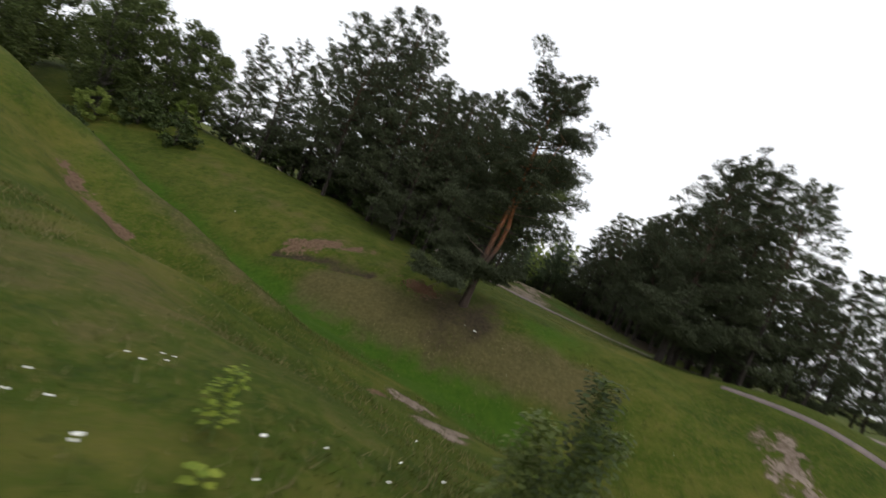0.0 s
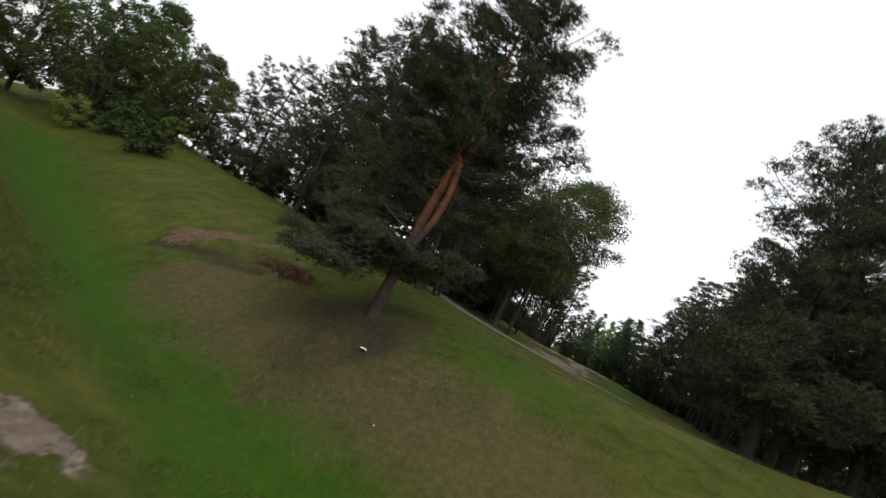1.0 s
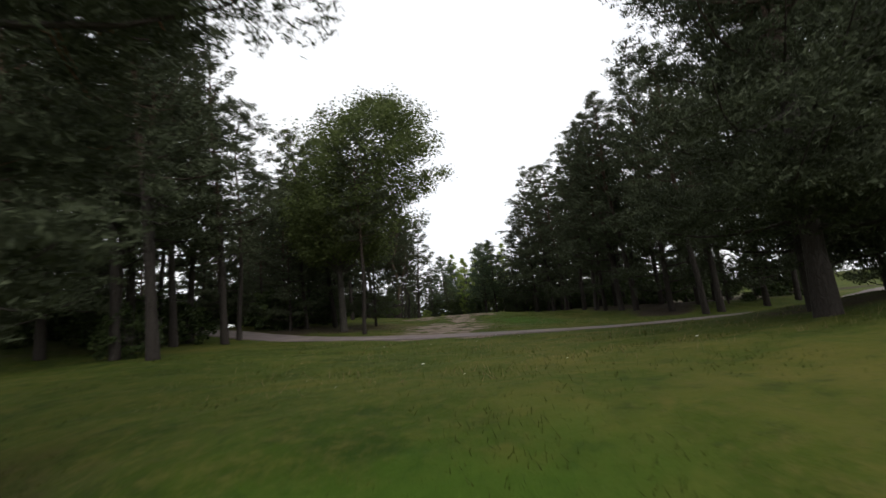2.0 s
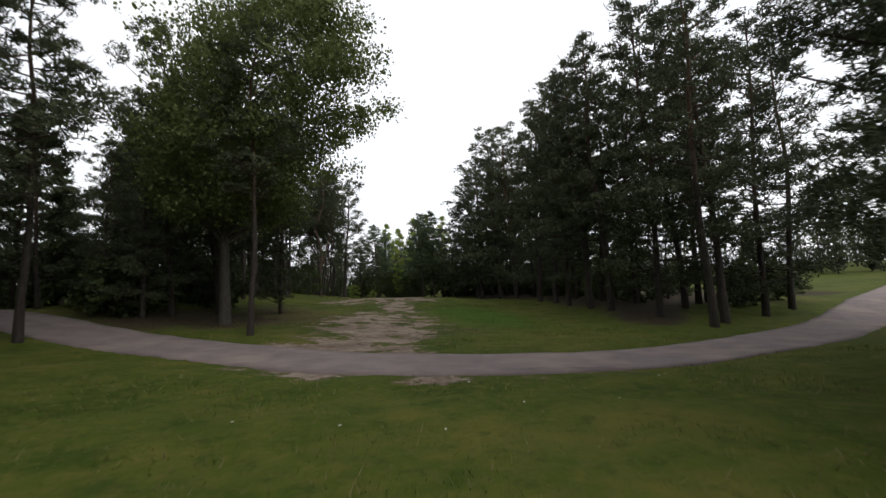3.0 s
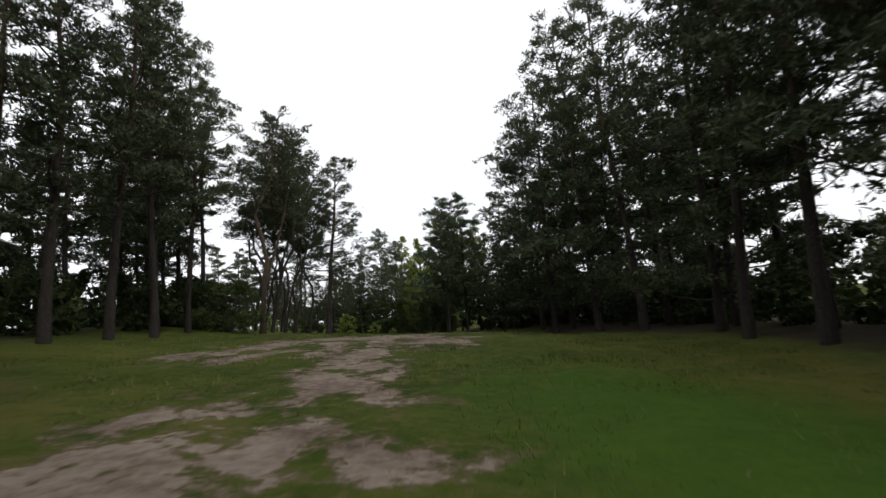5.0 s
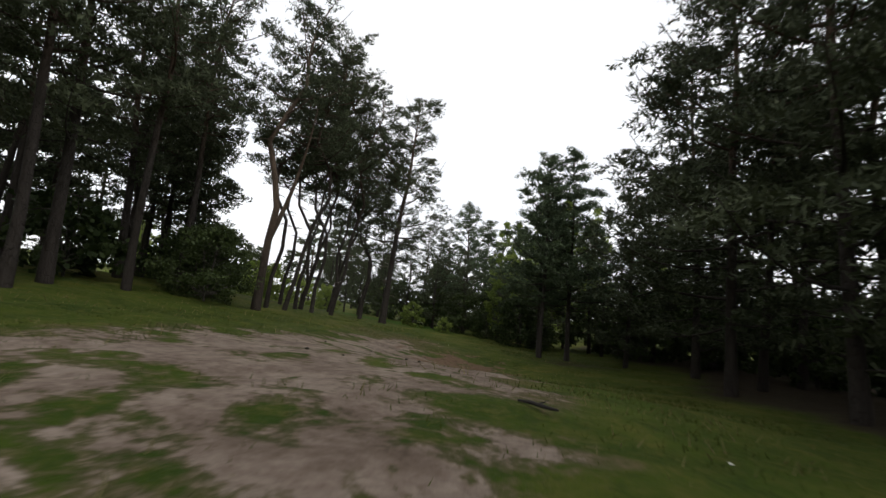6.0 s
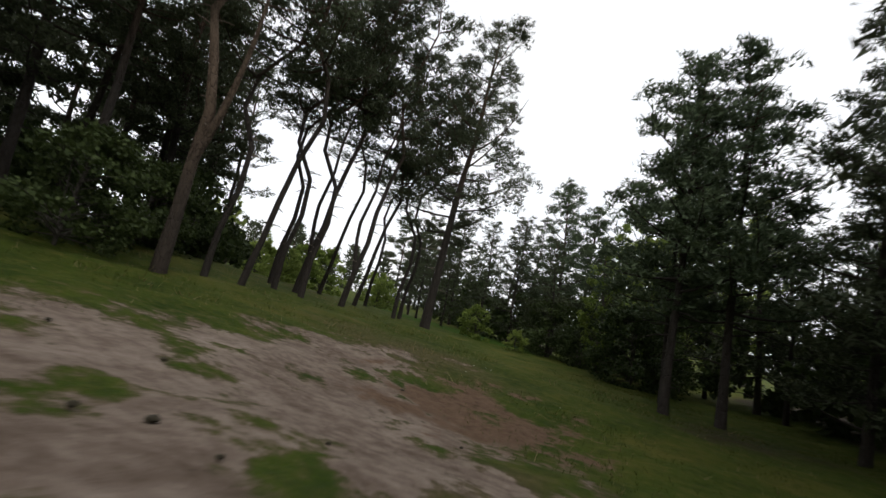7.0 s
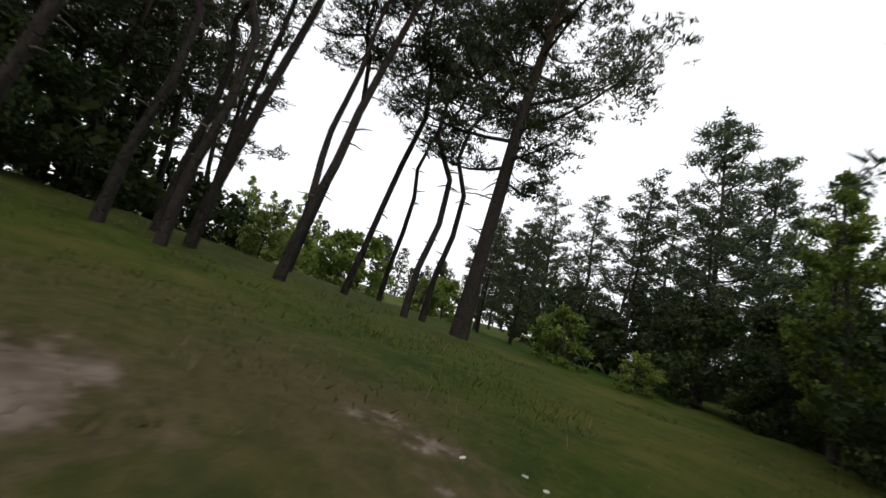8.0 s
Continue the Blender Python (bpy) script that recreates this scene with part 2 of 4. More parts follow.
def ground_height(x, y):
    """The ground's height: a level plateau, a gully in front of it and a hill beside it."""
    x, y = np.asarray(x, float), np.asarray(y, float)
    # along: metres up the gully from its mouth at (2, 12.8); across: metres to the far bank
    c, s = math.cos(GULLY), math.sin(GULLY)
    along = -(x - 2.0) * c - (y - 12.8) * s
    across = -(x - 2.0) * s + (y - 12.8) * c
    plateau = 1.30 + 0.002 * np.clip(y - 32, 0, 60)
    plateau = plateau + 0.72 * bump(x, y, 13.0, 52.5, 7, 6) + 1.25 * bump(x, y, -2.0, 62.0, 9, 15) - 0.35 * bump(x, y, 12.5, 61.8, 3.2, 3.6)
    plateau = plateau + 0.45 * smooth((x - 8) / 10.0) * smooth((32 - y) / 8.0)
    plateau = plateau + 0.6 * smooth((x - 16) / 8.0) * smooth((y - 36) / 6.0)
    plateau = plateau + 0.5 * bump(x, y, -4.0, 44.0, 7, 7) + 0.4 * bump(x, y, 0.0, 25.5, 3.4, 4.0) + 0.8 * bump(x, y, 18.0, 15.5, 4.0, 4.0) - 0.36 * bump(x, y, 15.0, 25.0, 4.0, 4.6)
    plateau = plateau + 0.85 * smooth((1.5 - x) / 15.0) * smooth((48 - y) / 14.0)
    plateau = plateau - 0.044 * np.clip(x - 9.0, -25, 25) * smooth((y - 24) / 8.0)   # it leans to the far side of the clearing
    hill = 4.0 * smooth((-x - 12.0) / 42.0)
    floor = -2.6 + 4.6 * smooth((along - 6.0) / 40.0)
    edge = 7.4 + 0.08 * np.clip(along, 0, 60) + 0.3 * np.clip(-along, 0, 12)
    far = floor + (plateau + hill - floor) * (1 - (1 - np.clip(across / edge, 0, 1)) ** 2)
    d = np.clip(-across, 0, 60)
    n = np.minimum(d, 12.0)
    near = floor + 0.19 * (np.sqrt(n * n + 4.0) - 2.0) + 0.008 * n * n + 0.14 * (np.minimum(d, 22.0) - n) + hill * smooth(-across / 10.0)
    z = np.where(across > 0, far, near)
    # the lip of the near meadow, the washed-out trench behind it and the spur beyond the trench
    z = z + 0.32 * biggest(strip(x, y, -12.0, 3.2, -5.6, 4.0, 1.3), strip(x, y, -5.6, 4.0, -1.6, 6.6, 1.1))
    z = z - 1.05 * biggest(strip(x, y, -16.0, 12.2, -10.7, 11.0, 1.5), strip(x, y, -10.7, 11.0, -5.0, 8.9, 1.3)) - 0.4 * strip(x, y, -5.0, 8.9, -1.2, 8.2, 1.0)
    z = z + 0.75 * biggest(strip(x, y, -17.0, 15.4, -9.2, 13.0, 1.5), 0.7 * strip(x, y, -9.2, 13.0, -5.2, 11.2, 1.2))
    z = z + 2.5 * bump(x, y, -21.0, 13.5, 11, 3.0, math.radians(-8))
    # a small scarp where the turf has broken away from the far bank
    z = z - 0.34 * strip(x, y, -9.0, 19.0, -3.4, 18.5, 0.5) + 0.16 * strip(x, y, -9.0, 19.8, -3.6, 19.3, 0.5)
    # beyond the bend at the right the ground falls away from the plateau
    out = smooth((np.hypot(x - 5, y - 35) - 70) / 60.0)
    return z * (1 - out) + 2.4 * out


# ---- building helpers ----
def mesh_of(name, verts, faces, material, soft=False):
    me = bpy.data.meshes.new(name)
    me.from_pydata([tuple(v) for v in verts], [], [tuple(f) for f in faces])
    if soft:
        me.polygons.foreach_set("use_smooth", [True] * len(me.polygons))
    me.materials.append(material)
    return me


def part_of(name, me, parent, label=""):
    ob = new(name, me)
    ob.parent = parent
    return tagged(ob, label)


class Build:
    """Vertices and faces that grow into one mesh."""

    def __init__(self):
        self.v, self.f = [], []

    def tube(self, pts, radii, sides=6, cap=True):
        pts = [Vector([float(c) for c in p]) for p in pts]
        n0 = len(self.v)
        ref = Vector((0.31, 0.87, 0.38))
        for i, p in enumerate(pts):
            d = (pts[min(i + 1, len(pts) - 1)] - pts[max(i - 1, 0)]).normalized()
            u = d.cross(ref).normalized()
            w = d.cross(u)
            for k in range(sides):
                a = 2 * math.pi * k / sides
                self.v.append(p + float(radii[i]) * (math.cos(a) * u + math.sin(a) * w))
        for i in range(len(pts) - 1):
            for k in range(sides):
                a, b = n0 + i * sides + k, n0 + i * sides + (k + 1) % sides
                self.f.append((a, b, b + sides, a + sides))
        if cap:
            self.f.append(tuple(n0 + (len(pts) - 1) * sides + k for k in range(sides)))

    def mesh(self, name, material, soft=True):
        return mesh_of(name, self.v, self.f, material, soft)


def tufts(rng, places, axes, size, needles, width, spread=0.85):
    """Sprays of narrow blades at the places, opening along the axes."""
    n = len(places)
    p = np.repeat(np.asarray(places, float), needles, 0)
    a = np.repeat(np.asarray(axes, float), needles, 0)
    d = a + spread * rng.normal(size=p.shape)
    d /= np.linalg.norm(d, axis=1, keepdims=True)
    side = np.cross(d, rng.normal(size=p.shape))
    side /= np.linalg.norm(side, axis=1, keepdims=True)
    length = size * rng.uniform(0.5, 1.1, (len(p), 1))
    p = p - d * length * 0.4 + rng.normal(0, 1, p.shape) * size * np.array([0.36, 0.36, 0.15])
    v = np.stack([p - side * width, p + d * length, p + side * width], 1).reshape(-1, 3)
    i = np.arange(n * needles)[:, None] * 3
    return v, i + np.array([[0, 1, 2]])


def leaf_cloud(rng, places, size):
    """Small folded leaves at the places, lying every way."""
    p = np.asarray(places, float)
    d = rng.normal(size=p.shape)
    d[:, 2] -= 0.3
    d /= np.linalg.norm(d, axis=1, keepdims=True)
    side = np.cross(d, rng.normal(size=p.shape))
    side /= np.linalg.norm(side, axis=1, keepdims=True)
    l = size * rng.uniform(0.7, 1.3, (len(p), 1))
    v = np.stack([p, p + d * l * 0.5 + side * l * 0.42, p + d * l, p + d * l * 0.5 - side * l * 0.42], 1).reshape(-1, 3)
    i = np.arange(len(p))[:, None] * 4
    return v, i + np.array([[0, 1, 2, 3]])


def stem_line(rng, h, lean, crook, n=11, kink=0.45):
    """The axis of a stem: leaning by (dx, dy) over its height, with bends of its own."""
    pts, off = [], np.zeros(2)
    phase = rng.uniform(0, 6.28, 2)
    for i in range(n):
        u = i / (n - 1)
        off = crook * np.array([math.sin(7.2 * u + phase[0]) - math.sin(phase[0]) + kink * math.sin(17 * u + phase[1]), math.sin(5.6 * u + phase[1]) - math.sin(phase[1])]) * min(1, 2 * u)
        pts.append(np.array([lean[0] * u + off[0], lean[1] * u + off[1], h * u]))
    return np.array(pts)


def on_line(line, u):
    i = min(int(u * (len(line) - 1)), len(line) - 2)
    return line[i] + (u * (len(line) - 1) - i) * (line[i + 1] - line[i])


def pine(seed, h, crown=0.3, spread=2.6, limbs=40, lean=(0.3, 0.1), crook=0.12, girth=0.17, rounded=0.55, density=1.0,
         bark=None, needles=None, stubs=8, needle_size=0.23, skirts=0, fork=0.0, fine_needles=3, mass=5, apart=False, label="", long_limbs=(), core=0.0, low_fork=False):
    """A pine: a plated stem, limbs and needle sprays in flat pads."""
    rng = np.random.default_rng(seed)
    line = stem_line(rng, h, lean, crook, kink=1.0 if crook > 0.25 else 0.45)
    thing = new("pine_tree")
    stem = Build()
    radii = [girth * (1.28 if i == 0 else 1.0) * (1 - 0.93 * (i / 10) ** 1.15) + 0.012 for i in range(11)]
    fine, fr = [], []
    for k in range(21):
        fine.append(np.array(on_line(line, k / 20)))
        fr.append(float(np.interp(k / 2, range(11), radii)))
    fine[0][2] -= 0.15
    stem.tube(fine, fr, 9)
    if fork:
        k = int(fork * 20)
        second = [fine[k] + np.array([0.21 * j - 0.007 * j * j, 0.03 * j - 0.012 * j * j, 0.6 * j]) for j in range(9)]
        if low_fork:   # two winding stems part near the ground and run up side by side
            second = [fine[k] + np.array([-0.52 * (1 - math.exp(-0.9 * j)) + 0.085 * j + 0.09 * math.sin(1.6 * j), 0.05 * j, 0.62 * j]) for j in range(14)]
        stem.tube(second, [fr[k] * (0.8 - (0.05 if low_fork else 0.085) * j) for j in range(len(second))], 7)
        if skirts:   # the lower stem is double
            low = [on_line(line, 0.17 + 0.055 * j) + np.array([0.42 * math.sin(math.pi * j / 6), -0.1, 0.0]) for j in range(7)]
            stem.tube(low, [girth * 0.62] * 7, 8)
    trunk = part_of("trunk", stem.mesh("trunk", bark or GREY_BARK), thing)
    wood, places, axes, inner, inward = Build(), [], [], [], []
    turn = rng.uniform(0, 6.28)
    for k in range(-skirts - len(long_limbs), limbs):
        u = (k + rng.uniform(0.2, 0.8)) / limbs
        up = crown + (0.985 - crown) * u
        turn += 2.4 + rng.normal(0, 0.35)
        reach = spread * ((1 - u) ** rounded) * (0.35 + 0.65 * min(1, u * 5 + 0.45)) * rng.uniform(0.6, 1.12) + 0.22
        rise = rng.normal(-0.05 + 0.75 * u, 0.14)
        if k < 0:   # a tier of long low limbs
            up, reach, rise = rng.uniform(0.135, 0.185), spread * rng.uniform(0.45, 1.0), rng.uniform(-0.16, 0.04)
            turn = (1.3 * math.pi, 1.05 * math.pi, 0.9 * math.pi, 0.1 * math.pi)[k % 4] + rng.normal(0, 0.3)
            if k % 4 == 3:
                reach = 0.75 * reach
        if k < -skirts:   # single long limbs: height, heading, reach, rise
            up, turn, reach, rise = long_limbs[-k - skirts - 1]
        p0 = on_line(line, up)
        pts = []
        swing = rng.normal(0, 0.25)
        for s in np.linspace(0, 1, 6):
            a = turn + swing * s
            pts.append(p0 + np.array([math.cos(a) * reach * s, math.sin(a) * reach * s, reach * (rise * s + 0.28 * s * s * s - 0.12 * s * (1 - s))]))
        r0 = 0.016 + 0.02 * reach / 2
        limb = Build() if apart else wood
        limb.tube(pts, [r0 * (1 - 0.82 * s) for s in np.linspace(0, 1, 6)], 5, False)
        if apart:
            part_of("limb", limb.mesh("limb", GREY_BARK if bark is PINE_BARK else bark or GREY_BARK), thing)
        for s in rng.uniform(0.12, 0.8, int(core * (2 + 2.2 * reach))):   # the shaded twigs inside the crown
            inner.append(on_line(np.array([tuple(p) for p in pts]), s) + rng.normal(0, 1, 3) * np.array([0.11 * reach, 0.11 * reach, 0.12]))
            inward.append((math.cos(turn), math.sin(turn), rng.normal(0, 0.4)))
        for _ in range(2 + int(1.35 * reach) + (4 if k < 0 else 0)):
            s = rng.uniform(0.14, 1.0) ** 0.7
            q = on_line(np.array([tuple(p) for p in pts]), s)
            wide = (0.22 + 0.14 * reach) * rng.uniform(0.6, 1.4)
            aside = rng.normal(0, 0.16 * reach * (1.15 - s * 0.6))
            c = q + np.array([-math.sin(turn) * aside, math.cos(turn) * aside, rng.normal(0.05, 0.06)])
            if abs(aside) > 0.12:
                wood.tube([q, 0.5 * (q + c) - np.array([0, 0, 0.03]), c], [0.012, 0.009, 0.005], 3, False)
            m = max(4, int(density * (5 + 44 * wide)))
            r, w = wide * rng.uniform(0, 1, m) ** 0.6, rng.uniform(0, 6.28, m)
            out = np.stack([np.cos(w), np.sin(w), np.zeros(m)], 1)
            dome = 0.42 * wide * (1 - (r / wide) ** 2) + rng.normal(0, 0.10 * wide + 0.02, m)
            places.append(c + out * r[:, None] + np.stack([np.zeros(m), np.zeros(m), dome], 1))
            ax = out * (0.25 + r / wide)[:, None] + np.array([0.25 * math.cos(turn), 0.25 * math.sin(turn), 0.7])
            axes.append(ax / np.linalg.norm(ax, axis=1, keepdims=True))
    for k in range(stubs):
        up = rng.uniform(0.12, crown + 0.08)
        a, l = rng.uniform(0, 6.28), rng.uniform(0.1, 0.5) if crook > 0.25 else rng.uniform(0.25, 1.2)
        p0 = on_line(line, up)
        d = np.array([math.cos(a), math.sin(a), rng.uniform(-0.25, 0.35)])
        dead = Build() if apart else wood
        dead.tube([p0, p0 + d * l * 0.5, p0 + d * l + np.array([0, 0, -0.12 * l])], [0.022, 0.015, 0.006], 4, False)
        if apart:
            part_of("dead_branch", dead.mesh("dead_branch", DEAD_WOOD), trunk)
    tagged(part_of("twig_work", wood.mesh("twig_work", bark or GREY_BARK), thing), kind="stuff")
    places, axes = np.concatenate(places), np.concatenate(axes)
    inner, inward = np.array(inner).reshape(-1, 3), np.array(inward).reshape(-1, 3)
    v3, f3 = tufts(rng, inner, inward, 1.35 * needle_size, 4, 0.17 * needle_size, 0.9)
    v, f = tufts(rng, places, axes, needle_size, fine_needles, 0.05 * needle_size)
    v2, f2 = tufts(rng, places - 0.06 * axes, axes, needle_size * 1.1, mass, 0.155 * needle_size, 1.0)
    part_of("crown", mesh_of("crown", np.concatenate([v, v2, v3]).tolist(), np.concatenate([f, f2 + len(v), f3 + len(v) + len(v2)]).tolist(), needles or NEEDLES), thing)
    return tagged(thing, label or "dark green pine with a plated grey-brown trunk", "tree")


def broadleaf(seed, h, crown=0.2, width=4.0, leaves=9000, leaf=0.11, girth=0.22, stems=1, material=None, top=0.5, label="", name="broadleaf_tree", category="tree", clumps=70, lean=None, aside=0.0):
    """A leafy tree or shrub: stem, forking limbs and a crown of leaf clumps with gaps."""
    rng = np.random.default_rng(seed)
    thing = new(name)
    stem, wood, tips = Build(), Build(), []
    for s in range(stems):
        line = stem_line(rng, h * 0.92, lean or rng.normal(0, 0.035 * h, 2) * (1 + 2 * (stems > 1)), 0.05 * h / 6)
        line[0][2] -= 0.12
        stem.tube(line, [girth * (1.25 if i == 0 else 1) * (1 - 0.92 * (i / 10)) / math.sqrt(stems) + 0.006 for i in range(11)], 8)
        for k in range(max(5, clumps // stems)):
            u = rng.uniform(0, 1)
            up = crown + (0.97 - crown) * u
            a = rng.uniform(0, 6.28)
            reach = width / 2 * math.sin(math.pi * min(0.97, 0.16 + u * (1 - 0.16) * 0.98) ** top) ** 0.75 * rng.uniform(0.06, 1.0) ** 0.45 * 1.06
            p0 = on_line(line, max(0.08, up - 0.22 * reach / width * 2))
            p1 = on_line(line, min(1, up)) + np.array([math.cos(a) * reach + aside * u, math.sin(a) * reach, 0.1 * reach * rng.normal()])
            m = 0.5 * (p0 + p1) + rng.normal(0, 0.05 * width / 4, 3) + np.array([0, 0, 0.05 * reach])
            r0 = girth * 0.2 * (1.1 - up)
            wood.tube([p0, m, p1], [r0 + 0.008, r0 * 0.6 + 0.006, 0.004], 4, False)
            tips += [p1, 0.35 * m + 0.65 * p1]
    part_of("trunk", stem.mesh("trunk", LEAF_BARK), thing)
    tagged(part_of("twig_work", wood.mesh("twig_work", LEAF_BARK), thing), kind="stuff")
    tips = np.array(tips)
    pick = rng.integers(0, len(tips), leaves)
    size = width * 0.062 * rng.uniform(0.6, 1.5, len(tips))
    off = rng.normal(size=(leaves, 3))
    off *= (rng.uniform(0.25, 1.0, (leaves, 1)) / np.linalg.norm(off, axis=1, keepdims=True)) * 1.5 * size[pick][:, None] * np.array([1, 1, 0.7])
    v, f = leaf_cloud(rng, tips[pick] + off, leaf)
    part_of("crown", mesh_of("crown", v, f.tolist(), material or LEAVES), thing)
    return tagged(thing, label or "leafy green broadleaf tree with a rounded crown", category)


def stand(ob, x, y, turn=0.0, size=1.0, sink=0.0):
    ob.matrix_basis = pose(x, y, float(ground_height(x, y)) - sink, 0, 0, turn) @ Matrix.Scale(size, 4)
    return ob


def plant(kinds, rows, group="", seed=1, label="", swing=180):
    """Stands trees of the given kinds at rows of (x, y, height); the first of a kind is itself placed, the others are copies."""
    rng = random.Random(seed)
    for n, (x, y, h) in enumerate(rows):
        x, y = off_the_way(x, y, 0.7)
        k = rng.randrange(len(kinds))
        proto = kinds[k]
        size = h / proto["tall"]
        m = pose(x, y, float(ground_height(x, y)), 0, 0, rng.uniform(-swing, swing)) @ Matrix.Scale(size, 4)
        if "placed" not in proto:
            ob = proto["ob"]
            ob.matrix_basis = m
            proto["placed"] = True
        else:
            ob = copy_thing(proto["ob"], m)
            ob.matrix_basis = m
        tagged(ob, label or proto["ob"]["label"], "tree", group)


def kind(ob, tall):
    return {"ob": ob, "tall": tall}


# ---- ground ----
WAY = [(-120, 150), (-90, 118), (-60, 88), (-30, 60), (-14, 47.0), (-6.6, 41.0), (-1.9, 37.6), (2.5, 34.4), (6.2, 31.75), (8.6, 30.75), (11.0, 30.4), (13.3, 30.35), (16.5, 31.1), (19.5, 32.1), (25, 34.6), (45, 45), (75, 60), (120, 78), (160, 95)]


def way_points(step=0.4):
    """The foot path's centre line as an even row of points."""
    out = []
    P = [np.array(p, float) for p in WAY]
    for i in range(1, len(P) - 2):
        a, b, c, d = P[i - 1 : i + 3]
        for t in np.linspace(0, 1, max(2, int(np.linalg.norm(c - b) / step)), endpoint=False):
            out.append(0.5 * (2 * b + (c - a) * t + (2 * a - 5 * b + 4 * c - d) * t * t + (3 * b - a - 3 * c + d) * t ** 3))
    return np.array(out)


WAY_LINE = way_points()
WAY_HALF = 1.2


def way_distance(x, y):
    x, y = np.asarray(x, float), np.asarray(y, float)
    best = np.full(x.shape, 1e9)
    for px, py in WAY_LINE[::2]:
        best = np.minimum(best, (x - px) ** 2 + (y - py) ** 2)
    return np.sqrt(best)


def off_the_way(x, y, room):
    """The nearest place that leaves room beside the foot path."""
    d = np.hypot(WAY_LINE[:, 0] - x, WAY_LINE[:, 1] - y)
    k = int(np.argmin(d))
    if d[k] >= WAY_HALF + room:
        return x, y
    away = (np.array([x, y]) - WAY_LINE[k]) / max(d[k], 0.05)
    x, y = WAY_LINE[k] + away * (WAY_HALF + room)
    return float(x), float(y)


def sand_cover(x, y):
    return np.minimum(0.79, biggest(
        1.15 * bump(x, y, 8.3, 39.8, 2.35, 5.6, radians(-8)), 0.9 * strip(x, y, 7.6, 35.4, 7.8, 32.4, 1.2), 0.8 * strip(x, y, 5.2, 34.2, 8.0, 32.4, 0.8), 0.8 * strip(x, y, 9.6, 45.5, 10.4, 51.0, 0.9),
        1.1 * strip(x, y, 10.3, 53.8, 10.8, 60.2, 2.7), 0.6 * strip(x, y, 6.5, 50.5, 11.6, 51.0, 1.9), 0.8 * strip(x, y, 10.0, 60.0, 9.9, 62.8, 1.9),
        1.1 * bump(x, y, 5.7, 30.4, 1.2, 0.42, radians(-28)), 0.8 * bump(x, y, 8.5, 29.15, 0.8, 0.3), 0.8 * bump(x, y, 11.2, 28.9, 1.2, 0.3), 0.8 * bump(x, y, 12.6, 55.6, 1.3, 2.4),
        1.0 * bump(x, y, 1.9, 7.6, 0.75, 1.0, radians(-35)), 0.8 * bump(x, y, 0.9, 9.6, 0.9, 0.6), 0.95 * bump(x, y, 14.9, 12.5, 1.0, 1.4), 0.38 * bump(x, y, 10.8, 65.9, 0.9, 0.5))) - 0.3 * biggest(bump(x, y, 12.4, 55.8, 1.1, 0.6, 0.5), bump(x, y, 11.5, 54.2, 0.7, 0.4), bump(x, y, 9.2, 41.5, 0.6, 0.5), bump(x, y, 6.9, 39.2, 0.8, 0.7))


def clay_cover(x, y):
    return biggest(0.85 * bump(x, y, -6.2, 20.2, 2.6, 0.8, radians(18)), 0.85 * strip(x, y, -15.0, 11.9, -10.7, 10.7, 0.55), 0.85 * strip(x, y, -10.7, 10.7, -5.4, 8.7, 0.5), 0.55 * strip(x, y, 0.6, 8.6, -3.8, 7.2, 0.5), 0.88 * bump(x, y, 11.9, 62.8, 2.0, 2.1))


def lush_cover(x, y):
    return biggest(1.0 * strip(x, y, 4, 11.8, -12, 17.6, 1.7), 0.9 * strip(x, y, -12, 17.6, -26, 23.5, 2.0), 0.85 * bump(x, y, 13.6, 42.5, 2.8, 6.5), 0.6 * bump(x, y, 6.4, 17.2, 3.2, 2.4), 0.5 * bump(x, y, 14.8, 54, 1.6, 7.0), 0.8 * strip(x, y, -22, 86, 9, 78, 4.0), 0.3 * bump(x, y, 9.8, 51.0, 4.5, 3.5))


def dry_cover(x, y):
    return biggest(1.0 * strip(x, y, 7, 13.8, -5, 17.5, 2.1), 0.7 * strip(x, y, -17.0, 15.2, -5.2, 11.2, 0.9), 0.5 * strip(x, y, -3, 19.5, -20, 27, 2.2), 0.6 * bump(x, y, -6, 1.5, 9, 3.5), 0.6 * bump(x, y, 11.0, 36.8, 2.0, 2.4), 0.9 * bump(x, y, 4.0, 43.0, 3.0, 6.0), 0.6 * bump(x, y, 11.0, 65.5, 3, 2.5), 0.75 * strip(x, y, 13.0, 53.0, 13.0, 60.0, 0.8), 0.7 * bump(x, y, 6.0, 42.0, 2.4, 3.0), 0.4 * bump(x, y, 2, -4, 6, 3), 0.8 * bump(x, y, 9.6, 65.2, 3.6, 2.6))


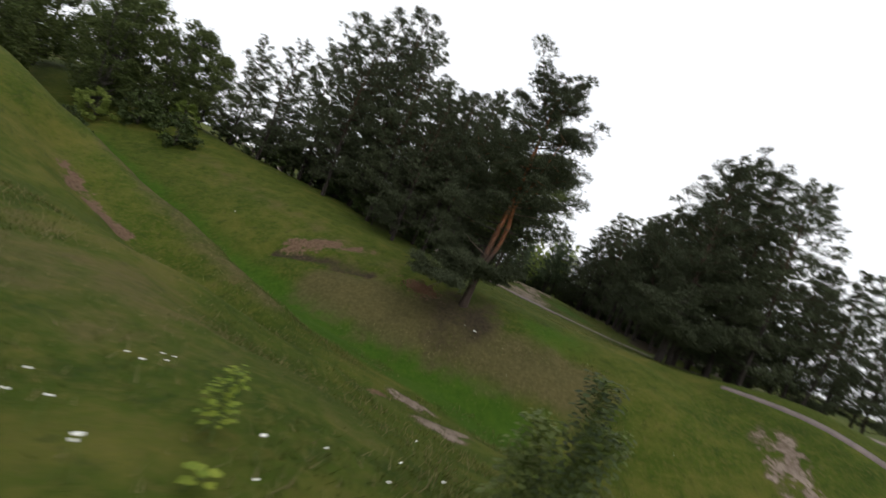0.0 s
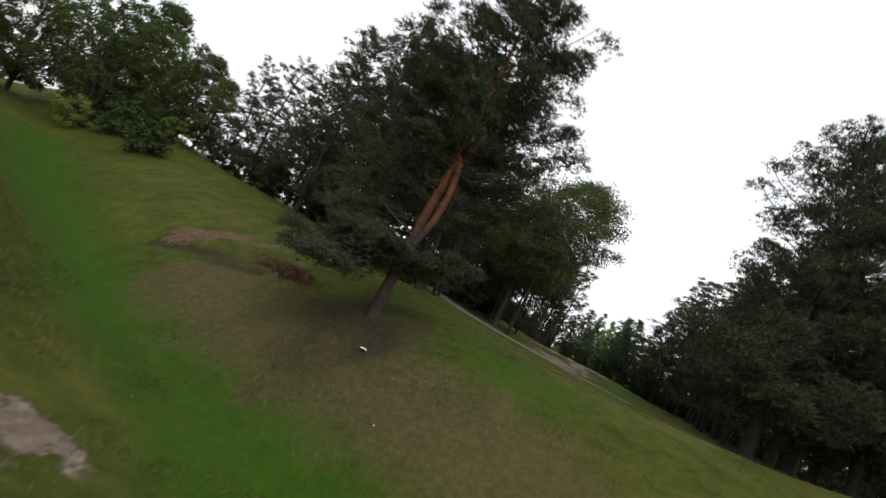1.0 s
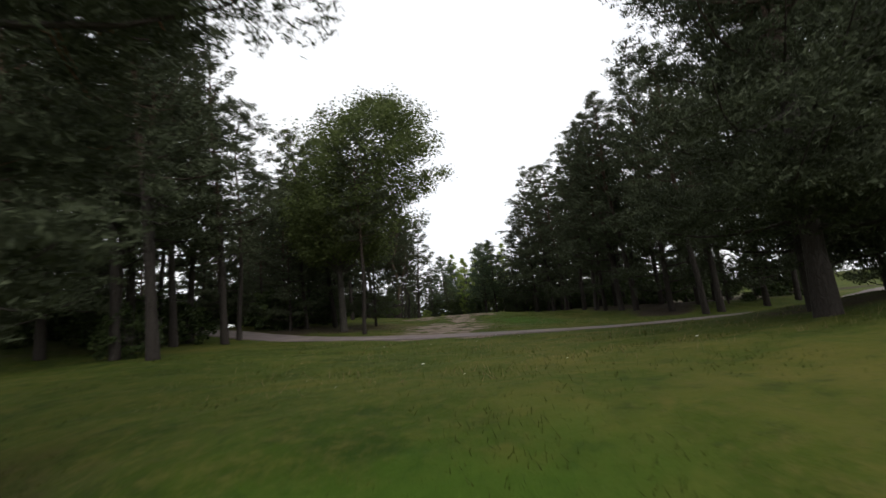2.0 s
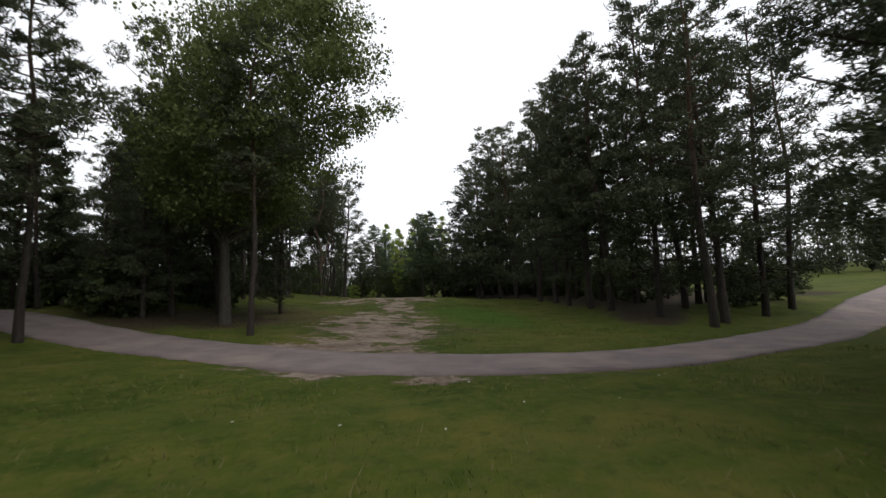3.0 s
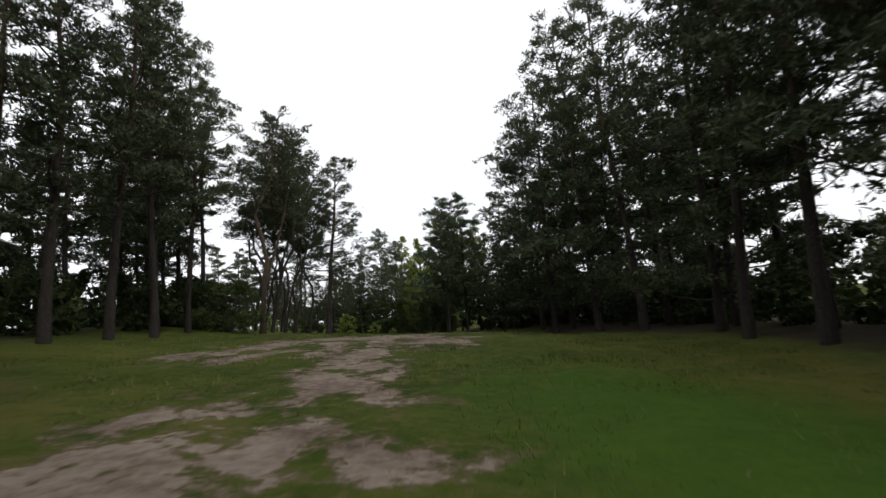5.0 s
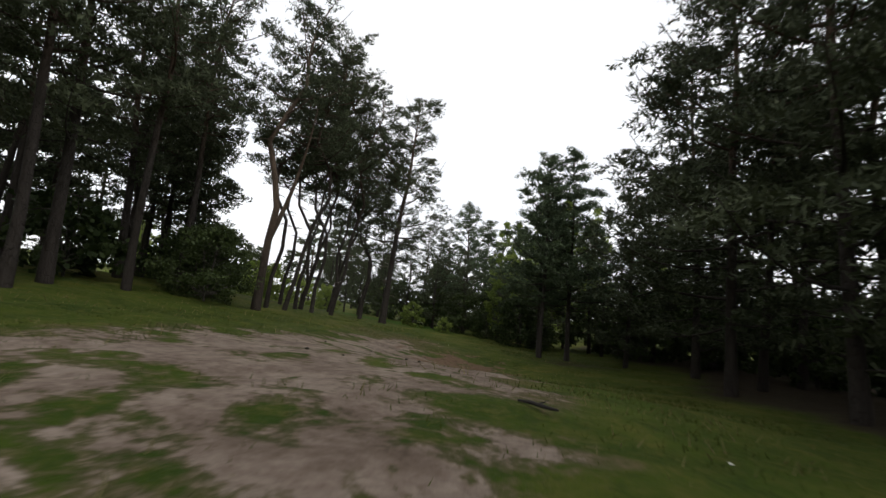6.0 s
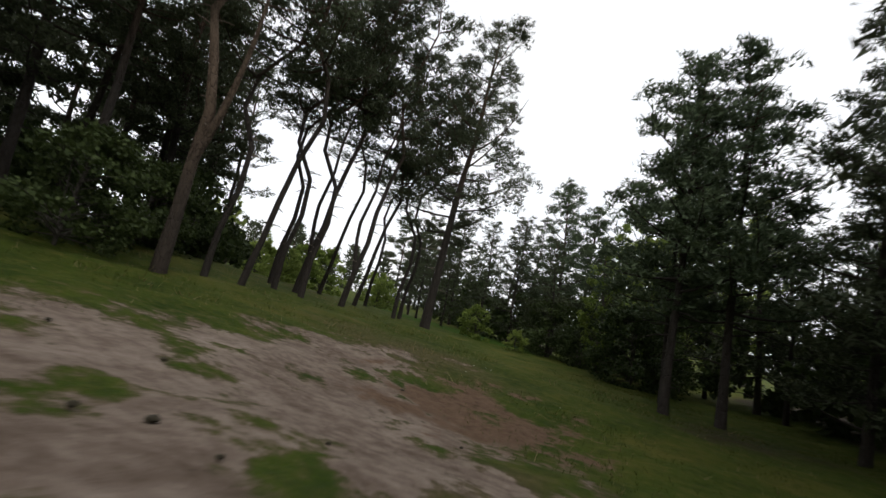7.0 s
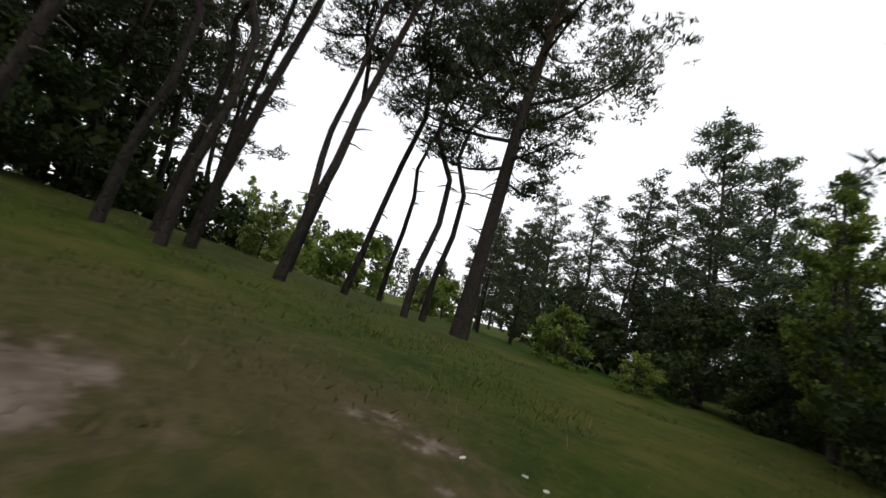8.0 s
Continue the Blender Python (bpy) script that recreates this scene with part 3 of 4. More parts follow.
def litter_shade_cover(x, y):
    """Needle litter under the stands, painted tree shade and a dark line along the scarp."""
    wave = 1.6 * np.sin(0.45 * x + 0.31 * y) + 1.1 * np.sin(0.83 * y - 0.6 * x)
    right = smooth((x - 17.5 + 0.4 * wave) / 3.5) * smooth((y - 35.5 - 0.45 * (x - 20) + wave) / 4.0) * smooth((52 - x + 2 * wave) / 14.0) * smooth((84 - y + wave) / 10.0)
    # bumps at (0.6, 40.6) and (1.8, 16.8): litter plus the tree's shade painted in
    # strip from (-8.8, 19.1): a dark line along the foot of the scarp
    return biggest(0.85 * right, 0.9 * strip(x, y, -8.8, 19.1, -3.4, 18.65, 0.3), 0.8 * bump(x, y, -3.5, 56, 5.5, 9), 0.95 * bump(x, y, 0.6, 40.6, 5.2, 4.0), 0.7 * bump(x, y, 16.5, 24.5, 3.6, 3.6), 0.6 * bump(x, y, -6, 32, 6, 5), 0.55 * bump(x, y, 2.8, 46.0, 3.0, 6.0), 0.75 * bump(x, y, 1.8, 16.8, 3.0, 3.2), 0.6 * bump(x, y, 16.5, 66.5, 3, 2.5))


def spaced(low, high, step, far):
    """Even steps between low and high, then wider and wider ones out to far."""
    mid = list(np.arange(low, high + 1e-6, step))
    out, d = [], step
    while sum(out) < far:
        d *= 1.28
        out.append(d)
    return np.array([low - v for v in np.cumsum(out)[::-1]] + mid + [mid[-1] + v for v in np.cumsum(out)])


def build_ground():
    xs, ys = spaced(-24, 32, 0.36, 2500), spaced(-8, 76, 0.36, 2500)
    X, Y = np.meshgrid(xs, ys)
    x, y = X.ravel(), Y.ravel()
    z = ground_height(x, y)
    rough = np.array([noise.noise((a * 0.9, b * 0.9, 0.0)) * 0.06 + noise.noise((a * 3.1, b * 3.1, 4.0)) * 0.03 + noise.noise((a * 0.33, b * 0.33, 7.0)) * 0.22 * (b < 22) * min(1.0, (22 - b) / 6.0) for a, b in zip(x, y)])
    off = way_distance(x, y)
    rough = rough * (1 - strip(x, y, 14.4, 17.2, 20.4, 11.8, 1.6)) * (1 - strip(x, y, 20.4, 11.8, 26.4, 4.5, 1.6))
    z = z + rough * smooth((off - WAY_HALF) / 0.8) - 0.09 * smooth((WAY_HALF + 0.1 - off) / 0.35) - 0.03 * np.clip(sand_cover(x, y), 0, 1)
    nx, ny = len(xs), len(ys)
    i = (np.arange(ny - 1)[:, None] * nx + np.arange(nx - 1)[None, :]).ravel()
    faces = np.stack([i, i + 1, i + nx + 1, i + nx], 1)
    me = mesh_of("ground", np.stack([x, y, z], 1).tolist(), faces.tolist(), GROUND, True)
    for name, field in (("sand", sand_cover), ("clay", clay_cover), ("lush", lush_cover), ("dry", dry_cover), ("litter", litter_shade_cover)):
        a = me.attributes.new(name, "FLOAT", "POINT")
        a.data.foreach_set("value", np.asarray(field(x, y), np.float32))
    return tagged(new("ground", me), "grassy ground with sandy bare patches and a gully", "ground", kind="structure")


build_ground()


def build_way():
    """The asphalt foot path: a slab with ragged edges that lies in the grass."""
    pts = WAY_LINE
    v, f = [], []
    cols = 9
    for i, p in enumerate(pts):
        d = pts[min(i + 1, len(pts) - 1)] - pts[max(i - 1, 0)]
        n = np.array([-d[1], d[0]]) / np.linalg.norm(d)
        lo = WAY_HALF + 0.10 * noise.noise((p[0] * 0.8, p[1] * 0.8, 3)) + 0.07 * noise.noise((p[0] * 2.9, p[1] * 2.9, 5))
        hi = WAY_HALF + 0.10 * noise.noise((p[0] * 0.8, p[1] * 0.8, 9)) + 0.07 * noise.noise((p[0] * 2.9, p[1] * 2.9, 7))
        for k in range(cols + 2):
            s = np.clip((k - 1) / (cols - 1), 0, 1) * (lo + hi) - lo
            q = p + n * s
            down = 0.12 if k in (0, cols + 1) else 0.012 * abs(2 * (k - 1) / (cols - 1) - 1)
            v.append((q[0], q[1], float(ground_height(q[0], q[1])) + 0.015 - down))
    w = cols + 2
    for i in range(len(pts) - 1):
        for k in range(w - 1):
            a = i * w + k
            f.append((a, a + w, a + w + 1, a + 1))
    way = new("pavement", mesh_of("pavement", v, f, ASPHALT, True))
    tagged(way, "worn grey-brown asphalt foot path with ragged edges", "foot path", kind="structure")
    cr = Build()
    line, half = [], []
    for s in np.linspace(0, 1, 26):
        x, y = 9.7 + 2.6 * s, 29.5 + 0.08 * math.sin(7 * s) + 0.025 * math.sin(23 * s) - 0.10 * s
        line.append((x, y))
        half.append(0.006 + 0.010 * math.sin(math.pi * s))
    for (x, y), h in zip(line, half):
        for o in (-h, h):
            cr.v.append((x, y + o, float(ground_height(x, y)) + 0.024))
    for i in range(len(line) - 1):
        cr.f.append((2 * i, 2 * i + 2, 2 * i + 3, 2 * i + 1))
    part_of("crack", cr.mesh("crack", CRACK, False), way, "long dark crack along the edge")


build_way()


def build_grass():
    """Blades of grass along the flight, thick in the near meadow and thin where the sand shows."""
    rng = np.random.default_rng(5)
    sets = [(46000, (-9, 9), (-6, 15.5), 0.10, "long_grass", GRASS), (70000, (0, 19), (14.5, 50), 0.055, "short_grass", GRASS), (52000, (5, 19), (47, 72), 0.055, "short_grass", GRASS),
            (14000, (-9, 10), (-6, 15.5), 0.13, "dry_grass", STRAW), (9000, (2, 17), (20, 70), 0.10, "dry_grass", STRAW)]
    for n, xr, yr, tall, name, mat in sets:
        x, y = rng.uniform(*xr, n), rng.uniform(*yr, n)
        patch = np.array([noise.noise((a * 0.7, b * 0.7, 1.5)) for a, b in zip(x, y)])
        keep = (rng.uniform(0, 1, n) > 1.5 * sand_cover(x, y) + 0.6 * litter_shade_cover(x, y)) & (way_distance(x, y) > WAY_HALF + 0.05) & (patch > rng.uniform(-0.6, 0.25, n))
        x, y, patch = x[keep], y[keep], patch[keep]
        n = len(x)
        p = np.stack([x, y, ground_height(x, y) - 0.02], 1)
        d = rng.normal(size=(n, 3)) * 0.35
        d[:, 2] = 1
        h = (tall * rng.uniform(0.5, 1.4, n) * (1 + 0.6 * patch))[:, None]
        side = np.cross(d, rng.normal(size=(n, 3)))
        side = side / np.linalg.norm(side, axis=1, keepdims=True) * (0.004 + 0.03 * tall)
        bend = rng.normal(size=(n, 3)) * 0.25 * h
        bend[:, 2] = 0
        v = np.stack([p - side, p + side, p + d * h + bend], 1).reshape(-1, 3)
        f = np.arange(3 * n).reshape(-1, 3)
        tagged(new(name, mesh_of(name, v.tolist(), f.tolist(), mat)), "short green meadow grass" if mat is GRASS else "dry straw-coloured grass stalks", "grass", kind="stuff")


build_grass()


# ---- trees ----
FULL = [kind(pine(11, 14.0, 0.07, 3.5, 46, (0.4, 0.2), 0.12, 0.13, 0.44, 0.42, fine_needles=2, core=0.8, label="broad dark pine at the edge of the stand"), 14.0),
        kind(pine(12, 14.0, 0.10, 3.7, 44, (-0.5, 0.3), 0.15, 0.14, 0.42, 0.42, fine_needles=2, core=0.8, label="broad dark pine with drooping low limbs"), 14.0),
        kind(pine(13, 13.0, 0.06, 3.2, 46, (0.2, -0.5), 0.10, 0.12, 0.55, 0.44, fine_needles=2, core=0.8, label="bushy dark pine with limbs to the ground"), 13.0)]
FINE = [kind(pine(11, 14.0, 0.07, 3.5, 46, (0.4, 0.2), 0.12, 0.13, 0.48, 1.05, needle_size=0.14, fine_needles=4, mass=5, core=4.0, label="broad dark pine before the foot path"), 14.0),
        kind(pine(13, 13.0, 0.06, 3.2, 46, (0.2, -0.5), 0.10, 0.12, 0.58, 1.05, needle_size=0.14, fine_needles=4, mass=5, core=4.0, label="bushy dark pine with limbs to the ground"), 13.0)]
HIGH = [kind(pine(21, 14.0, 0.34, 2.6, 36, (0.6, 0.2), 0.13, 0.13, 0.5, 0.44, fine_needles=2, label="tall pine with a bare lower trunk"), 14.0),
        kind(pine(22, 14.5, 0.42, 2.4, 32, (-0.3, 0.5), 0.16, 0.12, 0.45, 0.46, fine_needles=2, label="slim tall pine with a high thin crown"), 14.5),
        kind(pine(23, 13.5, 0.27, 2.7, 38, (0.2, 0.4), 0.12, 0.14, 0.55, 0.44, fine_needles=2, label="tall dark pine with dead lower twigs"), 13.5)]
MID = [kind(pine(27, 14.0, 0.34, 2.6, 32, (0.4, -0.2), 0.13, 0.13, 0.5, 0.27, needle_size=0.31, fine_needles=2, mass=4, label="tall pine in the second row of the stand"), 14.0),
       kind(pine(28, 14.0, 0.26, 2.7, 32, (-0.3, 0.3), 0.14, 0.13, 0.5, 0.27, needle_size=0.31, fine_needles=2, mass=4, label="slim dark pine behind the front row"), 14.0)]
BACK = [kind(pine(25, 13.5, 0.2, 2.8, 26, (0.3, 0.2), 0.12, 0.14, 0.5, 0.45, needle_size=0.42, fine_needles=2, mass=5, label="dark pine deep in the stand"), 13.5),
        kind(pine(26, 13.5, 0.12, 2.9, 26, (-0.3, 0.3), 0.12, 0.14, 0.6, 0.45, needle_size=0.42, fine_needles=2, mass=5, label="shaded pine behind the front row"), 13.5)]
LOW = [kind(pine(29, 7.0, 0.1, 2.0, 30, (0.2, 0.1), 0.06, 0.08, 0.7, 0.5, needle_size=0.17, fine_needles=2, mass=4, core=1.5, label="low dark pine with limbs to the ground"), 7.0),
       kind(pine(30, 7.0, 0.14, 1.8, 28, (-0.1, 0.2), 0.06, 0.08, 0.8, 0.5, needle_size=0.17, fine_needles=2, mass=4, core=1.5, label="low bushy pine in the undergrowth"), 7.0)]
CROOKED = [kind(pine(31, 11.5, 0.5, 2.3, 28, (1.3, 0.9), 0.38, 0.072, 0.45, 0.72, needle_size=0.14, mass=6, stubs=14, apart=True, label="thin crooked pine with a bare dark trunk"), 11.5),
           kind(pine(32, 11.5, 0.48, 2.2, 27, (1.1, 1.0), 0.42, 0.068, 0.4, 0.72, needle_size=0.14, mass=6, stubs=16, apart=True, label="thin winding pine with dead stubs"), 11.5),
           kind(pine(33, 12.5, 0.27, 2.9, 40, (0.9, 0.3), 0.06, 0.16, 0.5, 0.95, needle_size=0.14, mass=6, stubs=10, apart=True, label="leaning pine with a stout dark trunk"), 12.5),
           kind(pine(34, 11.5, 0.54, 2.1, 24, (1.2, 0.7), 0.30, 0.086, 0.45, 0.45, needle_size=0.18, mass=6, stubs=10, fork=0.11, low_fork=True, apart=True, label="crooked pine forked low on its trunk"), 11.5)]
YOUNG = [kind(pine(41, 8.8, 0.24, 2.3, 46, (0.1, 0.0), 0.03, 0.09, 0.85, 0.5, needles=YOUNG_NEEDLES, needle_size=0.2, fine_needles=5, label="young conical pine with blue-green needles"), 8.6),
         kind(pine(42, 8.8, 0.27, 2.1, 40, (0.0, 0.2), 0.04, 0.09, 0.75, 0.48, needles=YOUNG_NEEDLES, needle_size=0.2, fine_needles=5, label="young pine with open whorls of limbs"), 8.6)]
LEAFY = [kind(broadleaf(51, 10.0, 0.12, 5.6, 20000, 0.135, 0.17, 1, LEAVES, 0.8, "rounded broadleaf tree with dull green leaves", clumps=150), 10.0),
         kind(broadleaf(52, 10.0, 0.10, 4.4, 15000, 0.135, 0.14, 2, LEAVES, 0.9, "upright broadleaf tree with two stems", clumps=150), 10.0)]
BRIGHT = [kind(broadleaf(53, 11.0, 0.08, 3.2, 9000, 0.15, 0.13, 1, LIGHT_LEAVES, 1.0, "slender light green poplar"), 11.0)]

# the leaning pine on the rim of the gully
lone = pine(7, 12.4, 0.42, 3.6, 60, (0.5, -0.2), 0.06, 0.19, 0.42, 1.6, PINE_BARK, NEEDLES, 16, 0.12, 10, 0.42, 7, 6, True, "old leaning pine with an orange forked trunk and low sweeping limbs",
            [(0.37, 0.38, 4.0, 0.0), (0.42, 0.62, 3.6, 0.02), (0.17, 3.75, 3.5, -0.6), (0.18, 3.4, 3.6, -0.48), (0.16, 3.95, 3.2, -0.56), (0.17, 3.6, 2.6, -0.35), (0.17, 5.0, 1.5, -0.1), (0.16, 5.7, 1.3, -0.05), (0.18, 4.5, 1.9, -0.15), (0.27, 2.9, 3.3, -0.05), (0.31, 2.1, 3.0, -0.05), (0.35, 3.5, 3.3, 0.0), (0.29, 1.4, 2.8, -0.05),
             (0.38, 2.6, 3.4, 0.0), (0.45, 3.3, 3.4, 0.0), (0.52, 3.0, 3.5, 0.02), (0.58, 3.7, 3.2, 0.05), (0.66, 3.3, 3.0, 0.1), (0.5, 0.2, 3.6, 0.05), (0.59, 0.5, 3.4, 0.1)], core=9.0)
stand(lone, 1.6, 17.5, 0, 0.95)


def dead_sprays(thing, cx, cy, cz, wide, seed):
    """A clump of brown dead needles that hangs in the low limbs."""
    rng = np.random.default_rng(seed)
    w = Build()
    w.tube([(0, -0.1, 2.0), (0.5 * cx, 0.5 * cy, 0.5 * (2.0 + cz)), (cx, cy, cz)], [0.03, 0.02, 0.008], 5, False)
    part_of("limb", w.mesh("limb", DEAD_WOOD), thing)
    places = np.array([cx, cy, cz]) + rng.normal(0, 1, (420, 3)) * np.array([wide, wide, 0.3 * wide])
    axes = rng.normal(0, 1, (420, 3)) + np.array([0, 0, -0.6])
    v, f = tufts(rng, places, axes / np.linalg.norm(axes, axis=1, keepdims=True), 0.15, 8, 0.012)
    part_of("dead_needles", mesh_of("dead_needles", v.tolist(), f.tolist(), DEAD_NEEDLES), thing, "brown dead needles on a low limb")


dead_sprays(lone, -2.3, -1.9, 0.2, 0.4, 5)


def dead_limbs(thing, rows):
    """Bare pale limbs: where each leaves the stem, its heading, length and rise."""
    rng = np.random.default_rng(17)
    for x, y, z, turn, long, rise in rows:
        b = Build()
        pts = [np.array([x, y, z])]
        for k in range(5):
            a = turn + rng.normal(0, 0.28)
            pts.append(pts[-1] + long / 5 * np.array([math.cos(a), math.sin(a), rise + rng.normal(0, 0.16)]))
        b.tube(pts, [0.036, 0.030, 0.025, 0.020, 0.014, 0.006], 6)
        for k in (2, 3):
            a = turn + rng.choice((-0.8, 0.8))
            b.tube([pts[k], pts[k] + 0.22 * long * np.array([math.cos(a), math.sin(a), 0.3])], [0.014, 0.004], 4)
        part_of("dead_branch", b.mesh("dead_branch", DEAD_WOOD), thing, "bare pale dead limb")


dead_limbs(lone, [(0.25, -0.1, 6.5, -0.15, 1.5, 0.12), (0.2, -0.1, 5.6, -0.35, 2.1, 0.0), (0.2, -0.1, 5.7, -0.1, 1.3, 0.3), (0.15, -0.1, 5.5, 3.6, 1.3, 0.75), (0.05, -0.1, 2.9, 3.5, 1.6, 0.5)])

# pines on the right before the foot path
edge = pine(14, 13.4, 0.2, 3.7, 50, (0.25, 0.1), 0.07, 0.19, 0.46, 1.05, needle_size=0.14, fine_needles=4, mass=5, core=5.0, label="stout pine with a tier of drooping low boughs",
            long_limbs=[(0.17, 3.6, 3.4, -0.1), (0.15, 4.3, 3.0, -0.12), (0.13, 5.0, 3.0, -0.08), (0.15, 2.8, 3.2, -0.1), (0.16, 5.6, 3.2, -0.1), (0.19, 2.1, 3.0, -0.06), (0.14, 0.2, 3.2, -0.1), (0.2, 4.0, 3.4, -0.05), (0.2, 5.3, 3.2, -0.05)])
stand(edge, 13.7, 22.1, 0, 0.92)
tagged(edge, group="pines before the foot path")
plant(FINE, [(15.9, 24.6, 14.6), (17.6, 26.0, 14.4)], "pines before the foot path", 3)
plant(FULL, [(18.2, 21.6, 12.5), (20.4, 26.2, 14.5), (21.4, 23.6, 9), (24.5, 20.5, 8), (24.5, 26.4, 9.5), (27.5, 24.5, 8.5), (27.0, 29.0, 9.5), (31.0, 31.0, 13), (24.6, 30.2, 9), (22.0, 28.2, 8)], "pines before the foot path", 3)
plant(FINE[1:], [(15.2, 23.9, 13.0), (17.4, 23.4, 13.4)], "pines before the foot path", 22)
plant(HIGH, [(21.6, 21.2, 8.5), (23.0, 24.6, 9.5)], "pines before the foot path", 4)
# the long stand beyond the path, on the right
plant(FULL, [(20.8, 38.8, 14.6), (20.6, 44.4, 14.0), (20.6, 51.0, 13.6), (20.0, 57.2, 14.8), (19.4, 60.6, 13.4), (20.2, 64.4, 13.1), (26.0, 38.2, 14.3)], "pines along the clearing", 5)
plant(HIGH, [(20.2, 41.6, 14.4), (19.9, 45.4, 13.8), (20.6, 35.6, 14.2), (22.2, 36.7, 14.4), (20.1, 47.4, 13.6), (19.9, 49.3, 13.4), (20.3, 54.4, 14.2), (20.9, 61.8, 13.4), (20.0, 43.2, 13.8)], "pines along the clearing", 6)
plant(MID, [(25.6, 46.8, 10.5), (23.4, 40.2, 14.8), (22.7, 43.0, 14.6), (22.6, 46.2, 14.4), (22.6, 49.4, 14.2), (22.8, 52.8, 14.2), (22.6, 56.2, 14.0), (22.6, 59.6, 13.8), (22.8, 63.0, 13.4), (25.4, 41.5, 14.8), (29.0, 39.4, 14.8), (27.4, 43.0, 14.4)], "pines along the clearing", 36)
plant(BACK, [(25.0, 53.0, 14), (25.4, 59.2, 13), (24.4, 65.6, 12.5), (28.8, 62.0, 13.5), (32.4, 60.0, 13.5), (32.0, 67.0, 13), (27.6, 69.5, 12), (23.4, 70.0, 11)], "pines along the clearing", 7)
plant(LOW, [(26.0, 45.5, 5.6), (28.5, 47.5, 6.0), (30.0, 44.0, 4.4), (24.8, 39.6, 3.6), (30.5, 40.5, 4.6), (33.0, 42.5, 5.0)], "low pines in the stand", 39)
# young pines at the bend
plant(FULL[2:], [(18.6, 66.9, 9.2)], "young pines at the bend", 40)
plant(YOUNG[1:], [(15.2, 67.7, 9.0)], "young pines at the bend", 38)
plant(YOUNG, [(16.4, 67.8, 9.0), (20.6, 69.4, 8.6), (15.4, 69.6, 8.4)], "young pines at the bend", 18)
plant(YOUNG + HIGH[2:], [(11.3, 80.0, 9.2), (12.6, 81.6, 8.4), (9.6, 84.5, 8.2), (7.0, 88, 9)], "far pines past the bend", 9)
# crooked pines of the open group
plant(CROOKED[2:3], [(7.1, 72.4, 13.2)], "crooked pines", 10, swing=25)
plant(CROOKED[3:], [(5.3, 68.9, 11.4), (4.2, 67.8, 11.5)], "crooked pines", 12, swing=25)
forked = pine(36, 12.0, 0.5, 2.1, 24, (0.9, 0.6), 0.26, 0.13, 0.45, 0.45, PALE_BARK, needle_size=0.18, mass=6, stubs=8, fork=0.24, apart=True, label="pale forked pine with wide bare limbs")
stand(forked, 4.9, 62.4, 10)
tagged(forked, group="crooked pines")
plant(CROOKED[:2], [(5.9, 71.9, 11.2), (5.7, 72.9, 11.0), (4.2, 71.6, 11.2), (3.3, 67.6, 11.4), (3.0, 70.8, 10.8), (3.6, 73.6, 10.6)], "crooked pines", 11, swing=30)
plant(CROOKED[:2], [(4.8, 64.8, 11.7), (4.5, 63.9, 11.4), (4.6, 66.3, 11.6), (5.1, 66.95, 11.9)], "crooked pines", 21, swing=40)
# the dark stand on the left
plant(HIGH, [(0.7, 51.6, 13), (1.2, 53.2, 13.5), (2.1, 54.6, 13.5), (2.8, 56.0, 13.5), (2.2, 57.4, 13), (0.4, 61.5, 12), (-1.2, 63.5, 12)], "pines of the dark stand", 12)
plant(MID, [(-3, 51, 13.5), (-5, 56, 13), (-4.2, 61, 12.5), (-2.6, 60.2, 12), (-1.9, 67.6, 12), (-4.0, 69.4, 12), (-6.5, 70.5, 12), (-9.5, 71, 12), (-6, 52, 13), (-8, 58, 13)], "pines of the dark stand", 37)
plant(HIGH[1:2], [(2.6, 59.4, 12.5), (2.2, 62.0, 12.5)], "pines of the dark stand", 32)
plant(HIGH, [(-0.4, 66.0, 12), (-3.4, 66.0, 12)], "pines of the dark stand", 33)
plant(MID, [(-2.6, 67.2, 12.5), (-5.1, 69.2, 12), (-2.6, 69.8, 11), (-4.6, 72.4, 11), (-7.5, 73.6, 12)], "pines of the dark stand", 31)
# the group about the big broadleaf tree
plant(HIGH + FULL[1:2], [(-4.2, 32.0, 13), (-4.0, 33.4, 12.5), (-5.8, 35.0, 13), (-0.9, 35.8, 11.2), (0.2, 40.9, 12), (-6.5, 38.2, 13), (1.6, 42.2, 12), (-8.2, 33.2, 13), (-9.2, 37.5, 13), (-2.2, 45.0, 10), (-7, 44, 9.5)], "pines by the broadleaf tree", 13)
big = broadleaf(61, 14.6, 0.3, 8.8, 62000, 0.125, 0.19, 1, LEAVES, 1.3, "big rounded broadleaf tree with olive leaves beside the path", clumps=260, lean=(0.3, 0.0), aside=2.9)
stand(big, 2.5, 39.3, 0)
plant(FULL[2:], [(-0.5, 40.0, 8.6), (1.3, 43.4, 9.0), (3.9, 43.6, 7.6), (-2.6, 42.0, 7.0)], "pines by the broadleaf tree", 25)
# pines on the crest beside the gully
plant(FULL, [(-18.7, 32.5, 10.8), (-15.3, 34.0, 15.4), (-12.4, 34.5, 17.2), (-9.8, 32.4, 17.4), (-7.2, 29.4, 14.8), (-11.4, 30.0, 13), (-5.0, 29.0, 12.5), (-4.4, 26.6, 11.0)], "pines on the crest", 14)
plant(HIGH[2:] + HIGH[:1], [(-2.2, 28.0, 12.5), (-1.7, 28.9, 13.0), (-2.6, 31.9, 12.5), (-1.2, 33.0, 12.5), (-0.4, 26.6, 12.6), (-3.3, 29.8, 12.5), (-3.1, 34.2, 12)], "pines on the crest", 24)
